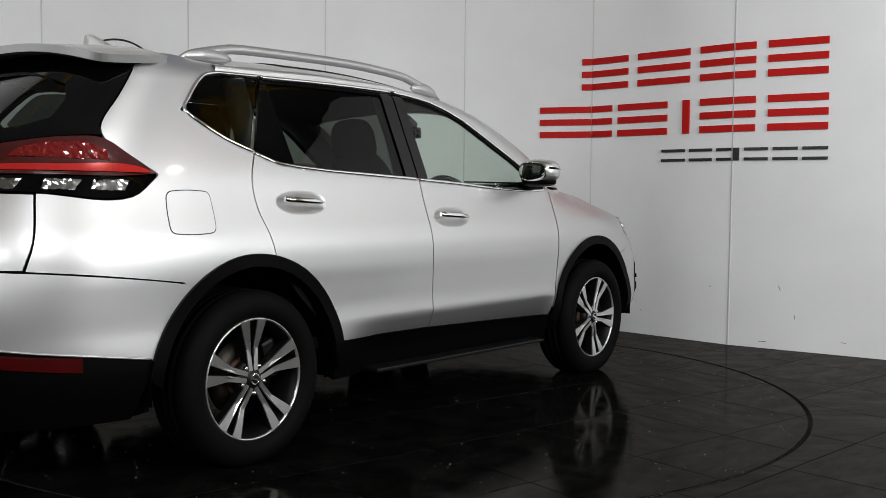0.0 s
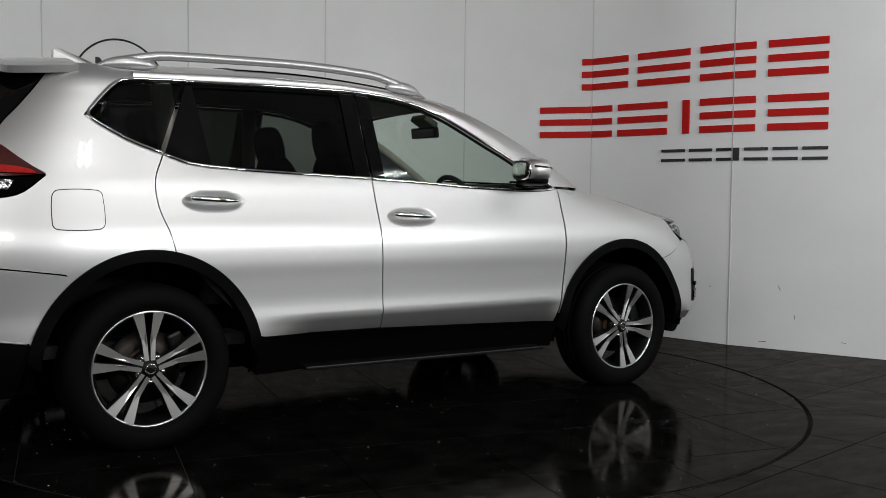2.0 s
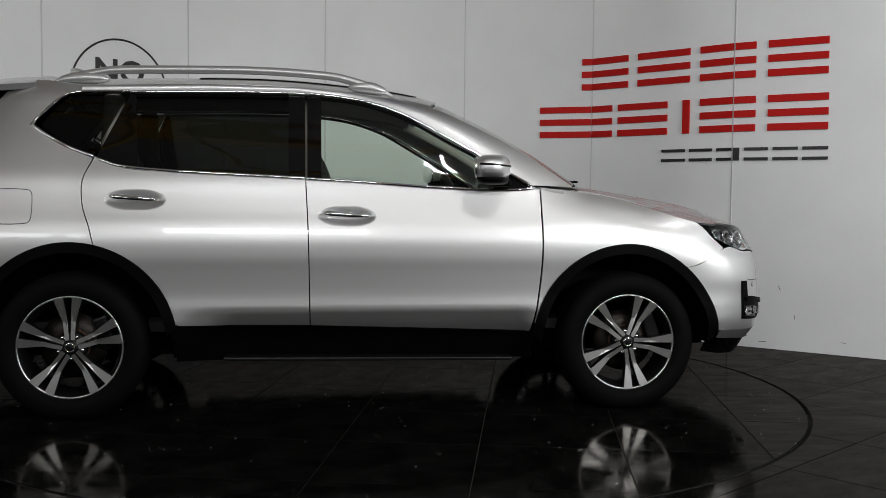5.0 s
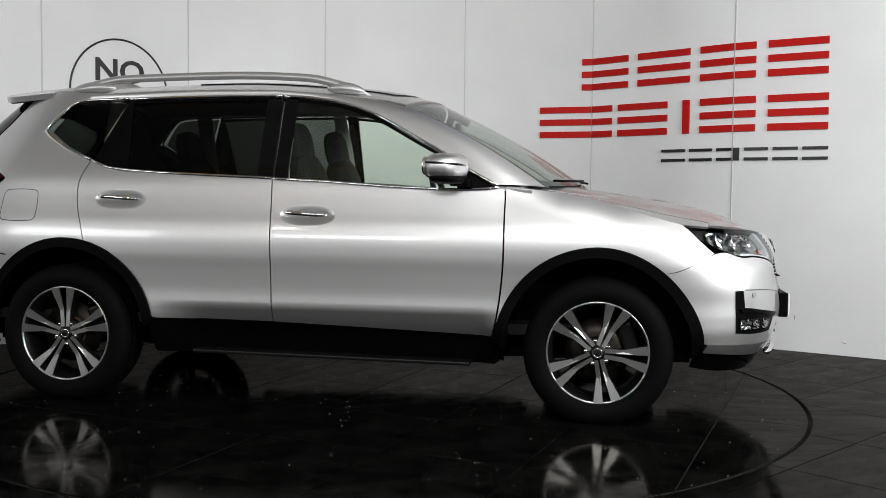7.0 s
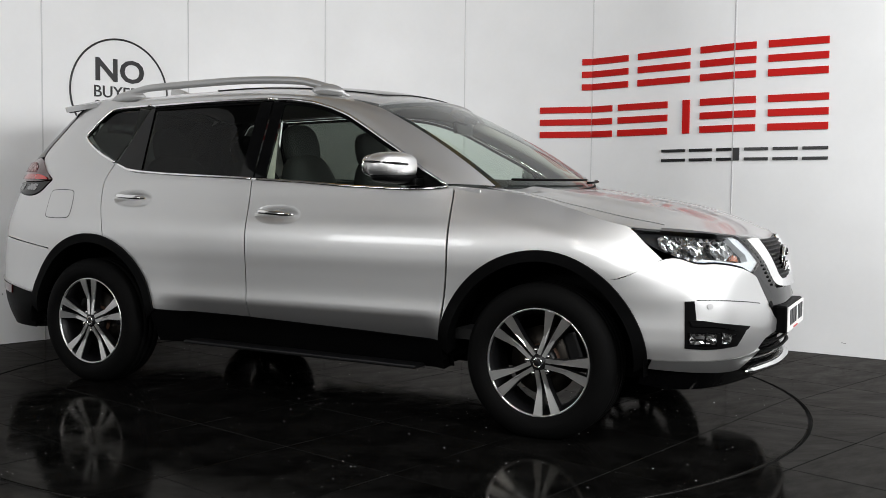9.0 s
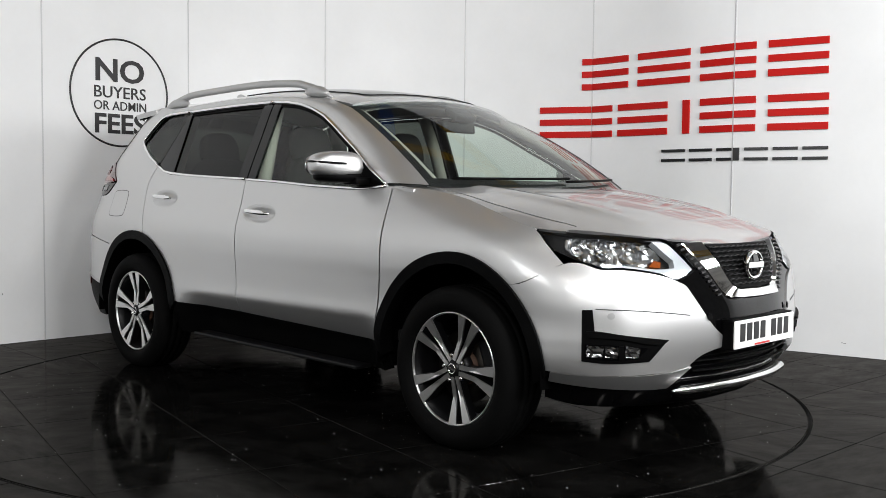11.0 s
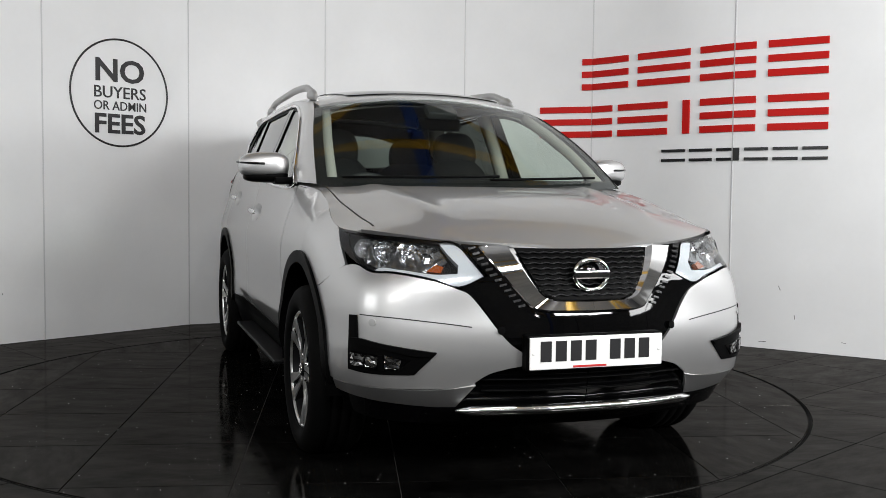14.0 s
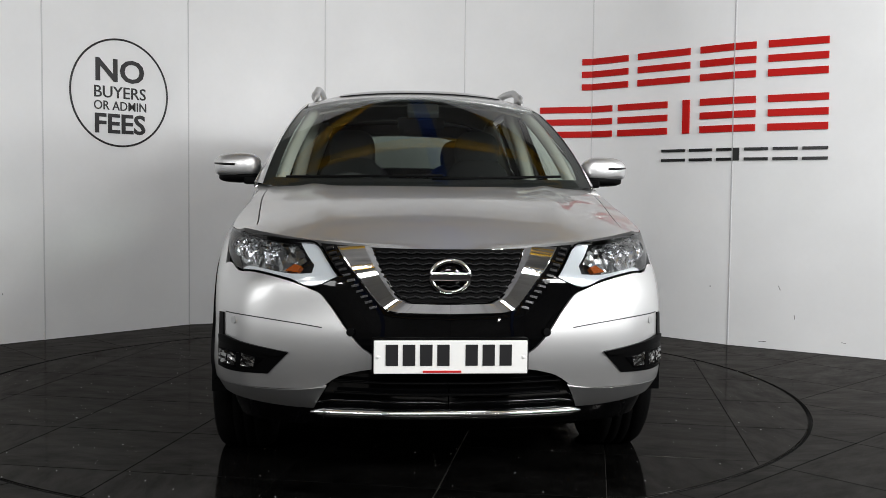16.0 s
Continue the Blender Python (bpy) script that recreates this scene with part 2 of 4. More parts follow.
def sheet(fn, poly, off=0.0, depth=.014, res=.035, flip=False, dome=0.0, holes=()):
    """A panel: the outline poly on the skin fn, lifted by off, with edges turned in by depth."""
    ring = flowing(poly, res)
    R = np.array(ring)
    lo, hi = R.min(0), R.max(0)
    gx, gy = np.meshgrid(np.arange(lo[0] + res / 2, hi[0], res), np.arange(lo[1] + res / 2, hi[1], res))
    G = np.stack([gx.ravel(), gy.ravel()], 1)
    if len(G):
        G = G[inside(G, ring)]
    if len(G):
        near = np.min(np.hypot(G[:, None, 0] - R[None, :, 0], G[:, None, 1] - R[None, :, 1]), 1)
        G = G[near > .45 * res]
    pts, edges = [Vector(p) for p in ring], []
    for hole in holes:
        H = np.array(hole)
        if len(G):
            near = np.min(np.hypot(G[:, None, 0] - H[None, :, 0], G[:, None, 1] - H[None, :, 1]), 1)
            G = G[(near > .35 * res) & ~inside(G, hole)]
        edges += [(len(pts) + i, len(pts) + (i + 1) % len(hole)) for i in range(len(hole))]
        pts += [Vector(p) for p in hole]
    pts += [Vector(p) for p in G]
    v, e, f, *rest = delaunay_2d_cdt(pts, edges, [list(range(len(ring)))], 1, 1e-7)
    uv = np.array([tuple(p) for p in v])
    for hole in holes:
        f = [t for t in f if not inside(uv[list(t)].mean(0)[None], hole)[0]]
    N = skin_normals(fn, uv)
    P = fn(uv[:, 0], uv[:, 1]) + N * off
    if dome:
        d = np.min(np.hypot(uv[:, None, 0] - R[None, :, 0], uv[:, None, 1] - R[None, :, 1]), 1)
        P = P + N * (dome * (1 - np.exp(-(d / max(.012, min(.03, d.max() * .7))) ** 2)))[:, None]
        M = np.zeros_like(N)
        for t in f:
            m = np.cross(P[t[1]] - P[t[0]], P[t[2]] - P[t[0]])
            m = m if np.dot(m, N[t[0]]) > 0 else -m
            for i in t:
                M[i] += m
        N = M / (np.linalg.norm(M, axis=1)[:, None] + 1e-12)
    F = [tuple(t) for t in f]
    V, NN = list(P), list(N)
    face = []
    count = {}
    for t in F:
        a, b, c = (P[i] for i in t[:3])
        if np.dot(np.cross(b - a, c - a), N[t[0]]) < 0:
            t = t[::-1]
        face.append(t)
        for i in range(len(t)):
            count[(t[i], t[(i + 1) % len(t)])] = 1
    rim = [k for k in count if (k[1], k[0]) not in count]
    for a, b in rim:
        side = np.cross(P[b] - P[a], N[a])
        side /= np.linalg.norm(side) + 1e-12
        k = len(V)
        V += [P[a], P[b], P[b] - N[b] * depth, P[a] - N[a] * depth]
        NN += [side] * 4
        face.append((k, k + 3, k + 2, k + 1))
    if flip:
        V = [np.array(p) * (1, -1, 1) for p in V]
        NN = [np.array(p) * (1, -1, 1) for p in NN]
        face = [q[::-1] for q in face]
    return V, face, NN


def both(*args, **kw):
    return joined([sheet(*args, **kw), sheet(*args, flip=True, **kw)])


def band(line, w):
    """The outline of a strip of width w along a line."""
    L = np.array(line, float)
    d = np.gradient(L, axis=0)
    n = np.stack([-d[:, 1], d[:, 0]], 1) / (np.hypot(d[:, 0], d[:, 1])[:, None] + 1e-9)
    return [tuple(p) for p in L + n * w / 2] + [tuple(p) for p in (L - n * w / 2)[::-1]]


def ruled(A, B, bulge=0.0, n=6):
    """A skin between two lines of points, bowed out."""
    A, B = np.array(A, float), np.array(B, float)
    rows = len(A)
    V = []
    t = np.linspace(0, 1, n)
    mid = np.array([0, 0, .8])
    for a, b in zip(A, B):
        out = (a + b) / 2 - [((a + b) / 2)[0], 0, 1.0]
        out /= np.linalg.norm(out)
        V += [a + (b - a) * k + out * bulge * 4 * k * (1 - k) for k in t]
    bm = bmesh.new()
    vs = [bm.verts.new(p) for p in V]
    for i in range(rows - 1):
        for j in range(n - 1):
            f = bm.faces.new((vs[i * n + j], vs[i * n + j + 1], vs[(i + 1) * n + j + 1], vs[(i + 1) * n + j]))
            f.smooth = True
    return bm


def tube(points, radius, n=10, flat=1.0, closed=False):
    """A round bar along points; flat squeezes it in height."""
    P = [Vector(p) for p in points]
    bm = bmesh.new()
    rings = []
    for i, p in enumerate(P):
        d = (P[(i + 1) % len(P)] - P[i - 1]) if closed else (P[min(i + 1, len(P) - 1)] - P[max(i - 1, 0)])
        d.normalize()
        u = d.cross(Vector((0, 0, 1)))
        if u.length < .05:
            u = d.cross(Vector((0, 1, 0)))
        u.normalize()
        w = u.cross(d)
        r = radius[i] if isinstance(radius, (list, tuple)) else radius
        rings.append([bm.verts.new(p + u * math.cos(2 * math.pi * k / n) * r + w * math.sin(2 * math.pi * k / n) * r * flat) for k in range(n)])
    for i in range(len(P) if closed else len(P) - 1):
        a, b = rings[i], rings[(i + 1) % len(P)]
        for k in range(n):
            bm.faces.new((a[k], a[(k + 1) % n], b[(k + 1) % n], b[k])).smooth = True
    if not closed:
        bm.faces.new(rings[0])
        bm.faces.new(rings[-1][::-1])
    return bm


# ---- the skin of the car ----


def curve(*pts):
    """A smooth curve through (at, value) pairs."""
    xs = np.array([p[0] for p in pts], float)
    ys = np.array([p[1] for p in pts], float)
    d = np.gradient(ys, xs)
    def value(x):
        x = np.asarray(x, float)
        i = np.clip(np.searchsorted(xs, x) - 1, 0, len(xs) - 2)
        h = xs[i + 1] - xs[i]
        t = np.clip((x - xs[i]) / h, 0, 1)
        a = ys[i] * (1 + 2 * t) * (1 - t) ** 2 + ys[i + 1] * t * t * (3 - 2 * t)
        return a + h * (d[i] * t * (1 - t) ** 2 - d[i + 1] * t * t * (1 - t))
    return value


SIDE = curve((.12, .80), (.26, .838), (.36, .873), (.43, .887), (.50, .886), (.58, .8815), (.68, .8835), (.78, .888), (.86, .884), (.92, .871),
             (.98, .851), (1.05, .830), (1.14, .806), (1.25, .762), (1.39, .702), (1.48, .664), (1.55, .632), (1.62, .575))
NOSE = curve((.12, 2.10), (.22, 2.20), (.32, 2.265), (.42, 2.285), (.52, 2.295), (.62, 2.290), (.72, 2.262), (.80, 2.235), (.86, 2.205), (.92, 2.165), (1.0, 2.10), (1.15, 1.95))
TAIL = curve((.12, -2.30), (.25, -2.40), (.40, -2.45), (.55, -2.465), (.68, -2.455), (.80, -2.425), (.95, -2.39), (1.10, -2.335), (1.25, -2.25), (1.40, -2.09), (1.55, -1.90), (1.62, -1.81))
SHOULDER = curve((.85, 1.115), (1.0, 1.105), (1.2, 1.082), (1.5, 1.015), (1.78, .945), (2.0, .93), (2.3, .905), (2.85, .89))
NX, TX, WRAP = 1.35, -1.40, .95


def side_at(s, z):
    """The body's skin on the driver's side, s metres along it (the nose and tail wrap round), at height z."""
    s, z = np.asarray(s, float), np.asarray(z, float)
    b = SIDE(z) * (1 - .012 * np.clip(np.abs(s) / 1.35, 0, 1) ** 4)
    lean = np.clip((z - (SHOULDER(s) - .14)) / .14, 0, 1.4) ** 2
    b = b - .05 * lean * np.clip((s - .85) / .3, 0, 1) * np.clip((1.85 - s) / .4, 0, 1)
    below = .006 * np.log1p(np.exp(np.clip((.512 - z) / .006, -40, 40)))
    span = np.clip((s + .93) / .40, 0, 1) * np.clip((.93 - s) / .16, 0, 1)
    b = b - .46 * np.minimum(below, .12) * span * span * (3 - 2 * span)
    f = np.clip((s - NX) / WRAP, 0, math.pi / 2)
    g = np.clip((TX - s) / WRAP, 0, math.pi / 2)
    low = np.clip((.88 - z) / .26, 0, 1)
    low = low * low * (3 - 2 * low)
    n = 2.8 + 2.0 * low
    c = np.cos(f) ** 3
    a = (NOSE(z) - NX) * (1 - .14 * low * c / (c + .1))
    rf = ((np.sin(f) / a) ** n + (np.cos(f) / b) ** n) ** (-1 / n)
    rg = ((np.sin(g) / (TX - TAIL(z))) ** 3.2 + (np.cos(g) / b) ** 3.2) ** (-1 / 3.2)
    x = np.where(s > NX, NX + rf * np.sin(f), np.where(s < TX, TX - rg * np.sin(g), s))
    y = np.where(s > NX, rf * np.cos(f), np.where(s < TX, rg * np.cos(g), b))
    return np.stack([x, -y, z + 0 * s], -1)


BONNET = curve((.90, 1.14), (1.15, 1.122), (1.4, 1.095), (1.7, 1.052), (1.9, 1.005), (2.03, .958), (2.11, .915), (2.16, .885), (2.22, .85))
ROOF = curve((-1.95, 1.612), (-1.7, 1.640), (-1.4, 1.660), (-.9, 1.680), (-.4, 1.683), (0, 1.655), (.25, 1.625), (.48, 1.575))


CREST = side_at(np.linspace(.86, 2.842, 120), SHOULDER(np.linspace(.86, 2.842, 120)))


def bonnet_at(x, y):
    """The bonnet and wing tops: a crown that comes down to the crest of the wings and lamps."""
    x, y = np.asarray(x, float), np.asarray(y, float)
    edge = np.interp(x, CREST[:, 0], -CREST[:, 1])
    rim = np.interp(x, CREST[:, 0], CREST[:, 2])
    q = np.clip(np.abs(y) / np.maximum(edge, .05), 0, 1.05) ** 2.6
    crown = BONNET(x) + .015 * np.exp(-((np.abs(y) - .52 + .10 * np.clip((x - 1.2) / .9, 0, 1)) / .055) ** 2) * np.clip((2.05 - x) / .3, 0, 1)
    return np.stack([x, y, crown * (1 - q) + rim * q], -1)


def roof_at(x, y):
    x, y = np.asarray(x, float), np.asarray(y, float)
    return np.stack([x, y, ROOF(x) - .075 * (np.abs(y) / .6) ** 2.6], -1)


def screen_at(u, v):
    """The windscreen: u from -1 to 1 across, v from 0 at the bonnet to 1 at the roof."""
    u, v = np.asarray(u, float), np.asarray(v, float)
    w = .735 + (.605 - .735) * v + .013 * np.sin(math.pi * np.clip(v, 0, 1))
    x0, x1 = 1.30 - .20 * u ** 2, .47 - .09 * u ** 2
    z0, z1 = 1.105 + .01 * u ** 2, 1.575 - .055 * u ** 2
    bow = v * (1 - v) * .10
    return np.stack([x0 + (x1 - x0) * v + bow * .5, u * w, z0 + (z1 - z0) * v + bow * .85], -1)

# ---- the setting ----
# the outermost sheets at both ends are unseen, added to fill the car's reflections
JOINTS = [(-5.85, -1.64), (-4.99, -.80), (-4.13, .04), (-3.272, .879), (-2.413, 1.718), (-1.554, 2.557), (-.49, 2.95), (.69, 2.90), (1.69, 2.45), (2.518, 1.512), (3.467, .776), (4.415, .04), (5.364, -.696), (6.312, -1.432), (7.26, -2.168)]
# raised above the view so that the bonnet mirrors white
WALL_H = 4.5


def faces_out(me, a, b, i):
    """Lets the shading run round the bend from sheet to sheet."""
    def inward(p, q):
        d = (Vector(q) - Vector(p)).normalized()
        n = Vector((d.y, -d.x, 0))
        return n if n.dot(Vector((*p, 0))) < 0 else -n
    here = inward(a.xy, b.xy)
    ends = []
    for k in (i - 2, i):
        ends.append((here + (inward(JOINTS[k], JOINTS[k + 1]) if 0 <= k < len(JOINTS) - 1 else here)).normalized())
    L = (b - a).length
    normals = []
    for poly in me.polygons:
        front = poly.normal.dot(here) > .9
        for v in poly.vertices:
            t = (me.vertices[v].co.xy - a.xy).length / L
            bent = ends[0].lerp(here, min(1, t / .5)) if t < .5 else here.lerp(ends[1], min(1, (t - .5) / .5))
            normals.append(bent.normalized() if front else poly.normal)
    me.polygons.foreach_set("use_smooth", [True] * len(me.polygons))
    me.normals_split_custom_set([tuple(n) for n in normals])


def wall_panel(i, a, b):
    """One white sheet of the curved wall, with a thin metal cover strip at its end."""
    a, b = Vector((*a, 0)), Vector((*b, 0))
    d = (b - a).normalized()
    out = Vector((-d.y, d.x, 0))
    if out.dot(a + b) < 0:
        out = -out
    bm = bmesh.new()
    n, m = 6, 2
    L = (b - a).length
    grid = [[bm.verts.new(a + d * (.003 + (L - .006) * u / n) + Vector((0, 0, .002 + WALL_H * v / m)) ) for v in range(m + 1)] for u in range(n + 1)]
    for u in range(n):
        for v in range(m):
            bm.faces.new((grid[u][v], grid[u + 1][v], grid[u + 1][v + 1], grid[u][v + 1]))
    back = bmesh.ops.extrude_face_region(bm, geom=bm.faces[:])["geom"]
    bmesh.ops.translate(bm, vec=out * .03, verts=[v for v in back if isinstance(v, bmesh.types.BMVert)])
    w = part("wall_%d" % i, bm, PANEL, None)
    faces_out(w.data, a, b, i)
    tagged(w, "glossy white wall sheet behind the turntable", "wall", kind="structure")
    strip = bmesh.new()
    box(strip, (.011, .012, WALL_H), (0, 0, 0), bevel=.003)
    bmesh.ops.transform(strip, matrix=Matrix.Translation(b + Vector((0, 0, WALL_H / 2)) + out * .003) @ Matrix.Rotation(math.atan2(d.y, d.x), 4, "Z"), verts=strip.verts)
    part("cover_strip", strip, SEAM, w)
    return a, d, out


WALLS = [wall_panel(i + 1, a, b) for i, (a, b) in enumerate(zip(JOINTS, JOINTS[1:]))]


def hall_piece(name, size, at, mat, label, category="wall"):
    return tagged(part(name, bx(size, at), mat, None), label, category, kind="structure")


hall_piece("floor", (24, 26, .1), (0, -5, -.063), CONCRETE, "dark floor under the tiles of the hall", "floor")
hall_piece("wall_back", (24, .2, 6), (0, -17, 3), HALL_WALL, "grey cladding of the hall", "wall")
hall_piece("wall_far", (24, .2, 6), (0, 7, 3), HALL_WALL, "grey cladding of the hall", "wall")
hall_piece("wall_west", (.2, 24, 6), (-11, -5, 3), HALL_WALL, "grey cladding of the hall", "wall")
hall_piece("wall_east", (.2, 24, 6), (11, -5, 3), HALL_WALL, "grey cladding of the hall", "wall")
hall_piece("ceiling", (24, 26, .2), (0, -5, 6.1), HALL_ROOF, "dark corrugated hall roof", "ceiling")


def roof_beam(y):
    bm = bx((21, .10, .16), (0, y, 4.6))
    box(bm, (21, .08, .10), (0, y, 5.6))
    for k in range(14):
        box(bm, (.06, .06, 1.35), (-9.8 + 1.5 * k, y, 5.1), (0, 42 if k % 2 else -42, 0))
    return tagged(part("roof_truss", bm, YELLOW, None), "yellow painted steel truss under the hall roof", "roof beam", "roof trusses", "structure")


for y in (-4.2, -8.2, -12.2):
    roof_beam(y)
for x, y, turn, length in ((-1.1, 2.2, 62, 9), (1.6, 2.6, -58, 9), (.2, 3.6, 12, 12), (-.6, 1.2, 8, 12)):
    bm = bx((length, .10, .20), (x, y, 4.75), (0, 0, turn))
    box(bm, (length, .16, .02), (x, y, 4.86), (0, 0, turn))
    box(bm, (length, .16, .02), (x, y, 4.64), (0, 0, turn))
    tagged(part("rafter", bm, YELLOW, None), "yellow painted steel rafter under the hall roof", "roof beam", "rafters", "structure")
bm = bx((.22, 9, .24), (.35, 3.0, 5.0), (0, 0, 6))
tagged(part("crane_beam", bm, BLUE, None), "blue painted steel beam under the hall roof", "roof beam", kind="structure")
for x, y in ((-2.6, -9.5), (4.6, -9.5)):
    bm = bx((.2, .02, 6), (x, y - .1, 3))
    box(bm, (.2, .02, 6), (x, y + .1, 3))
    box(bm, (.02, .2, 6), (x, y, 3))
    tagged(part("column", bm, BLUE, None), "blue painted steel column of the hall", "column", "steel columns", "structure")
# housings and stands made up for the unseen lamp panels
for eye, target, sx, sy, watts in LAMPS:
    fx = tagged(new("area_lamp"), "white lamp panel added out of view to light the car", "lamp", "strip lamps")
    at = look(eye, target)
    body = bx((sx + .06, sy + .06, .05), (0, 0, .05), bevel=.008)
    bmesh.ops.transform(body, matrix=at, verts=body.verts)
    part("housing", body, SEAM, fx)
    if eye[2] > 3:
        for k in (-1, 1):
            p = at @ Vector((k * sx * .4, 0, .07))
            part("hanger", tube([p, (p.x, p.y, 6.0)], .008), SEAM, fx)
    else:
        part("pole", tube([(eye[0], eye[1] - .12, 0), (eye[0], eye[1] - .12, eye[2])], .015), CLAD, fx)
        for k in range(3):
            a = 2.1 * k + .5
            part("leg", tube([(eye[0], eye[1] - .12, .55), (eye[0] + .45 * math.cos(a), eye[1] - .12 + .45 * math.sin(a), .01)], .01), CLAD, fx)

for x, y, z in TUBES:
    fx = tagged(new("twin_tube_lamp"), "white twin-tube ceiling lamp under the hall roof", "lamp", "tube lamps")
    body = bx((.58, .26, .06), (0, 0, 0), bevel=.01)
    bmesh.ops.transform(body, matrix=pose(x, y, z + .05, 0, 0, 125), verts=body.verts)
    part("housing", body, SEAM, fx)
    for k in (-.2, .2):
        part("hanger", tube([(x - .57 * k, y + .82 * k, z + .07), (x - .57 * k, y + .82 * k, 6.0)], .006), SEAM, fx)
# made-up pendants that carry the added fill lamps
for at in HALL_FILL:
    pendant = tagged(new("fill_pendant"), "round pendant lamp added under the hall roof as unseen fill", "lamp", "pendant lamps")
    part("cap", spun([(0, .34), (.10, .33), (.13, .26), (.12, .255), (0, .30)], 24, "z"), SEAM, pendant).location = at
    part("cord", tube([(at[0], at[1], at[2] + .33), (at[0], at[1], 6.0)], .01), SEAM, pendant)

# ---- signs on the wall ----


def text_mesh(word, height, width, bold, depth=.003):
    cu = bpy.data.curves.new("text", "FONT")
    cu.body, cu.align_x, cu.align_y, cu.extrude, cu.resolution_u = word, "CENTER", "CENTER", depth, 3
    cu.offset = bold
    ob = new("text", cu)
    bpy.context.view_layer.update()
    me = bpy.data.meshes.new_from_object(ob.evaluated_get(bpy.context.evaluated_depsgraph_get()))
    bpy.data.objects.remove(ob)
    co = np.array([v.co[:] for v in me.vertices])
    lo, hi = co.min(0), co.max(0)
    mid, size = (lo + hi) / 2, hi - lo
    for v in me.vertices:
        v.co = ((v.co.x - mid[0]) / size[0] * width, (v.co.y - mid[1]) / size[1] * height, v.co.z)
    return me


def on_wall(k, along, z, lift=.004):
    """The pose of a flat thing on the wall sheet k: its x runs along the wall, its z comes out of it."""
    a, d, out = WALLS[k]
    m = Matrix((d, Vector((0, 0, 1)), -out)).transposed().to_4x4()
    m.translation = a + d * along + Vector((0, 0, z)) - out * lift
    return m


round_sign = tagged(new("round_sign"), "round black lettered notice on the white wall", "sign")
round_sign.matrix_world = on_wall(4, .605, 1.812, .002)
part("ring", spun([(.392, .0), (.406, 0), (.406, .003), (.392, .003), (.392, 0)], 96, "z"), INK, round_sign)
for word, h, w, y in (("NO", .175, .40, .165), ("BUYERS", .088, .425, .002), ("OR ADMIN", .068, .43, -.098), ("FEES", .150, .415, -.232)):
    me = text_mesh(word, h, w, .022 if h > .1 else .006 if h > .08 else .002)
    me.materials.append(INK)
    part("lettering", me, INK, round_sign).location = (0, y, .001)

SCUFFS = [(8, 1.10, .42, .006, .009, 0), (9, .36, .44, .004, .035, 25), (9, .47, .24, .003, .03, 8), (8, .50, .19, .008, .004, 20), (9, .80, .09, .03, .003, -5), (9, .25, .05, .05, .003, 3), (3, .9, .35, .004, .012, 0)]
brand_sign = tagged(new("brand_sign"), "red and black raised company logo on the white wall", "sign")


def sign_bar(k, a0, a1, z0, z1, mat):
    bm = bx((a1 - a0, z1 - z0, .012), (0, 0, .006), bevel=.0015)
    ob = part("bar", bm, mat, brand_sign)
    ob.matrix_world = on_wall(k + 2, (a0 + a1) / 2, (z0 + z1) / 2, .001)


ROWS = [  # red marks of the logo: wall sheet, start, end, for two lines; then the black line
    (2.180, 1.928, .050, RED_SIGN, [(5, 1.01, 1.09), (6, 0, .345), (6, .434, .893), (6, .978, 1.245), (7, .006, .155), (7, .240, .648)]),
    (1.798, 1.548, .050, RED_SIGN, [(5, .665, 1.09), (6, .004, .20), (6, .256, .706), (6, .838, .897), (6, .984, 1.245), (7, .006, .160), (7, .246, .656)]),
    (1.433, 1.341, .021, BLACK_SIGN, [(6, .664, .867), (6, .902, 1.090), (6, 1.127, 1.245), (7, .006, .051), (7, .086, .255), (7, .288, .460), (7, .490, .661)]),
]
for top, low, thick, mat, spans in ROWS:
    for k, a0, a1 in spans:
        if a1 - a0 < .06:
            sign_bar(k, a0, a1, low, top, mat)
            continue
        for z in ((top - thick / 2, (top + low) / 2, low + thick / 2) if mat is RED_SIGN else (top - thick / 2, low + thick / 2)):
            sign_bar(k, a0, a1, z - thick / 2, z + thick / 2, mat)

# scuffs on the lower wall
for k, along, z, w, h, turn in SCUFFS:
    bm = bx((w, h, .0008), (0, 0, 0), (0, 0, turn))
    ob = tagged(part("scuff", bm, INK, bpy.data.objects["wall_%d" % (k + 1)]), "small dark scuff")
    ob.matrix_world = on_wall(k, along, z, .0006)

# ---- turntable ----
RING = 2.245
turntable = tagged(new("turntable"), "round dark tiled vehicle turntable set in the floor", "turntable", kind="structure")
part("disc", spun([(0, -.0045), (RING - .006, -.0045), (RING - .007, -.006), (RING - .007, -.10)], 160, "z"), GROUT, turntable)
# the edge is coloured black to deepen the shade of the gap
rim = tagged(part("floor_ring", spun([(RING + .008, -.08), (RING + .008, -.001), (RING + .011, -.0005), (RING + .014, -.004)], 160, "z"), RUBBER, None), "thin edge round the turntable, blackened to match its shaded gap", "edging", kind="structure")

# black ring laid in the shallow gap, in place of its shade
part("gap_shade", spun([(RING - .008, -.0125), (RING + .009, -.0125)], 160, "z"), RUBBER, rim)

# ---- the car ----
car = tagged(new("car"), "silver family suv with black wheel arches on the turntable", "car")
OFF = Vector((-.159, .1976, 0))


def cp(name, data, mat, parent=None, label=""):
    ob = part(name, data, mat, parent or car, label)
    if parent is None:
        ob.location = OFF
    return ob


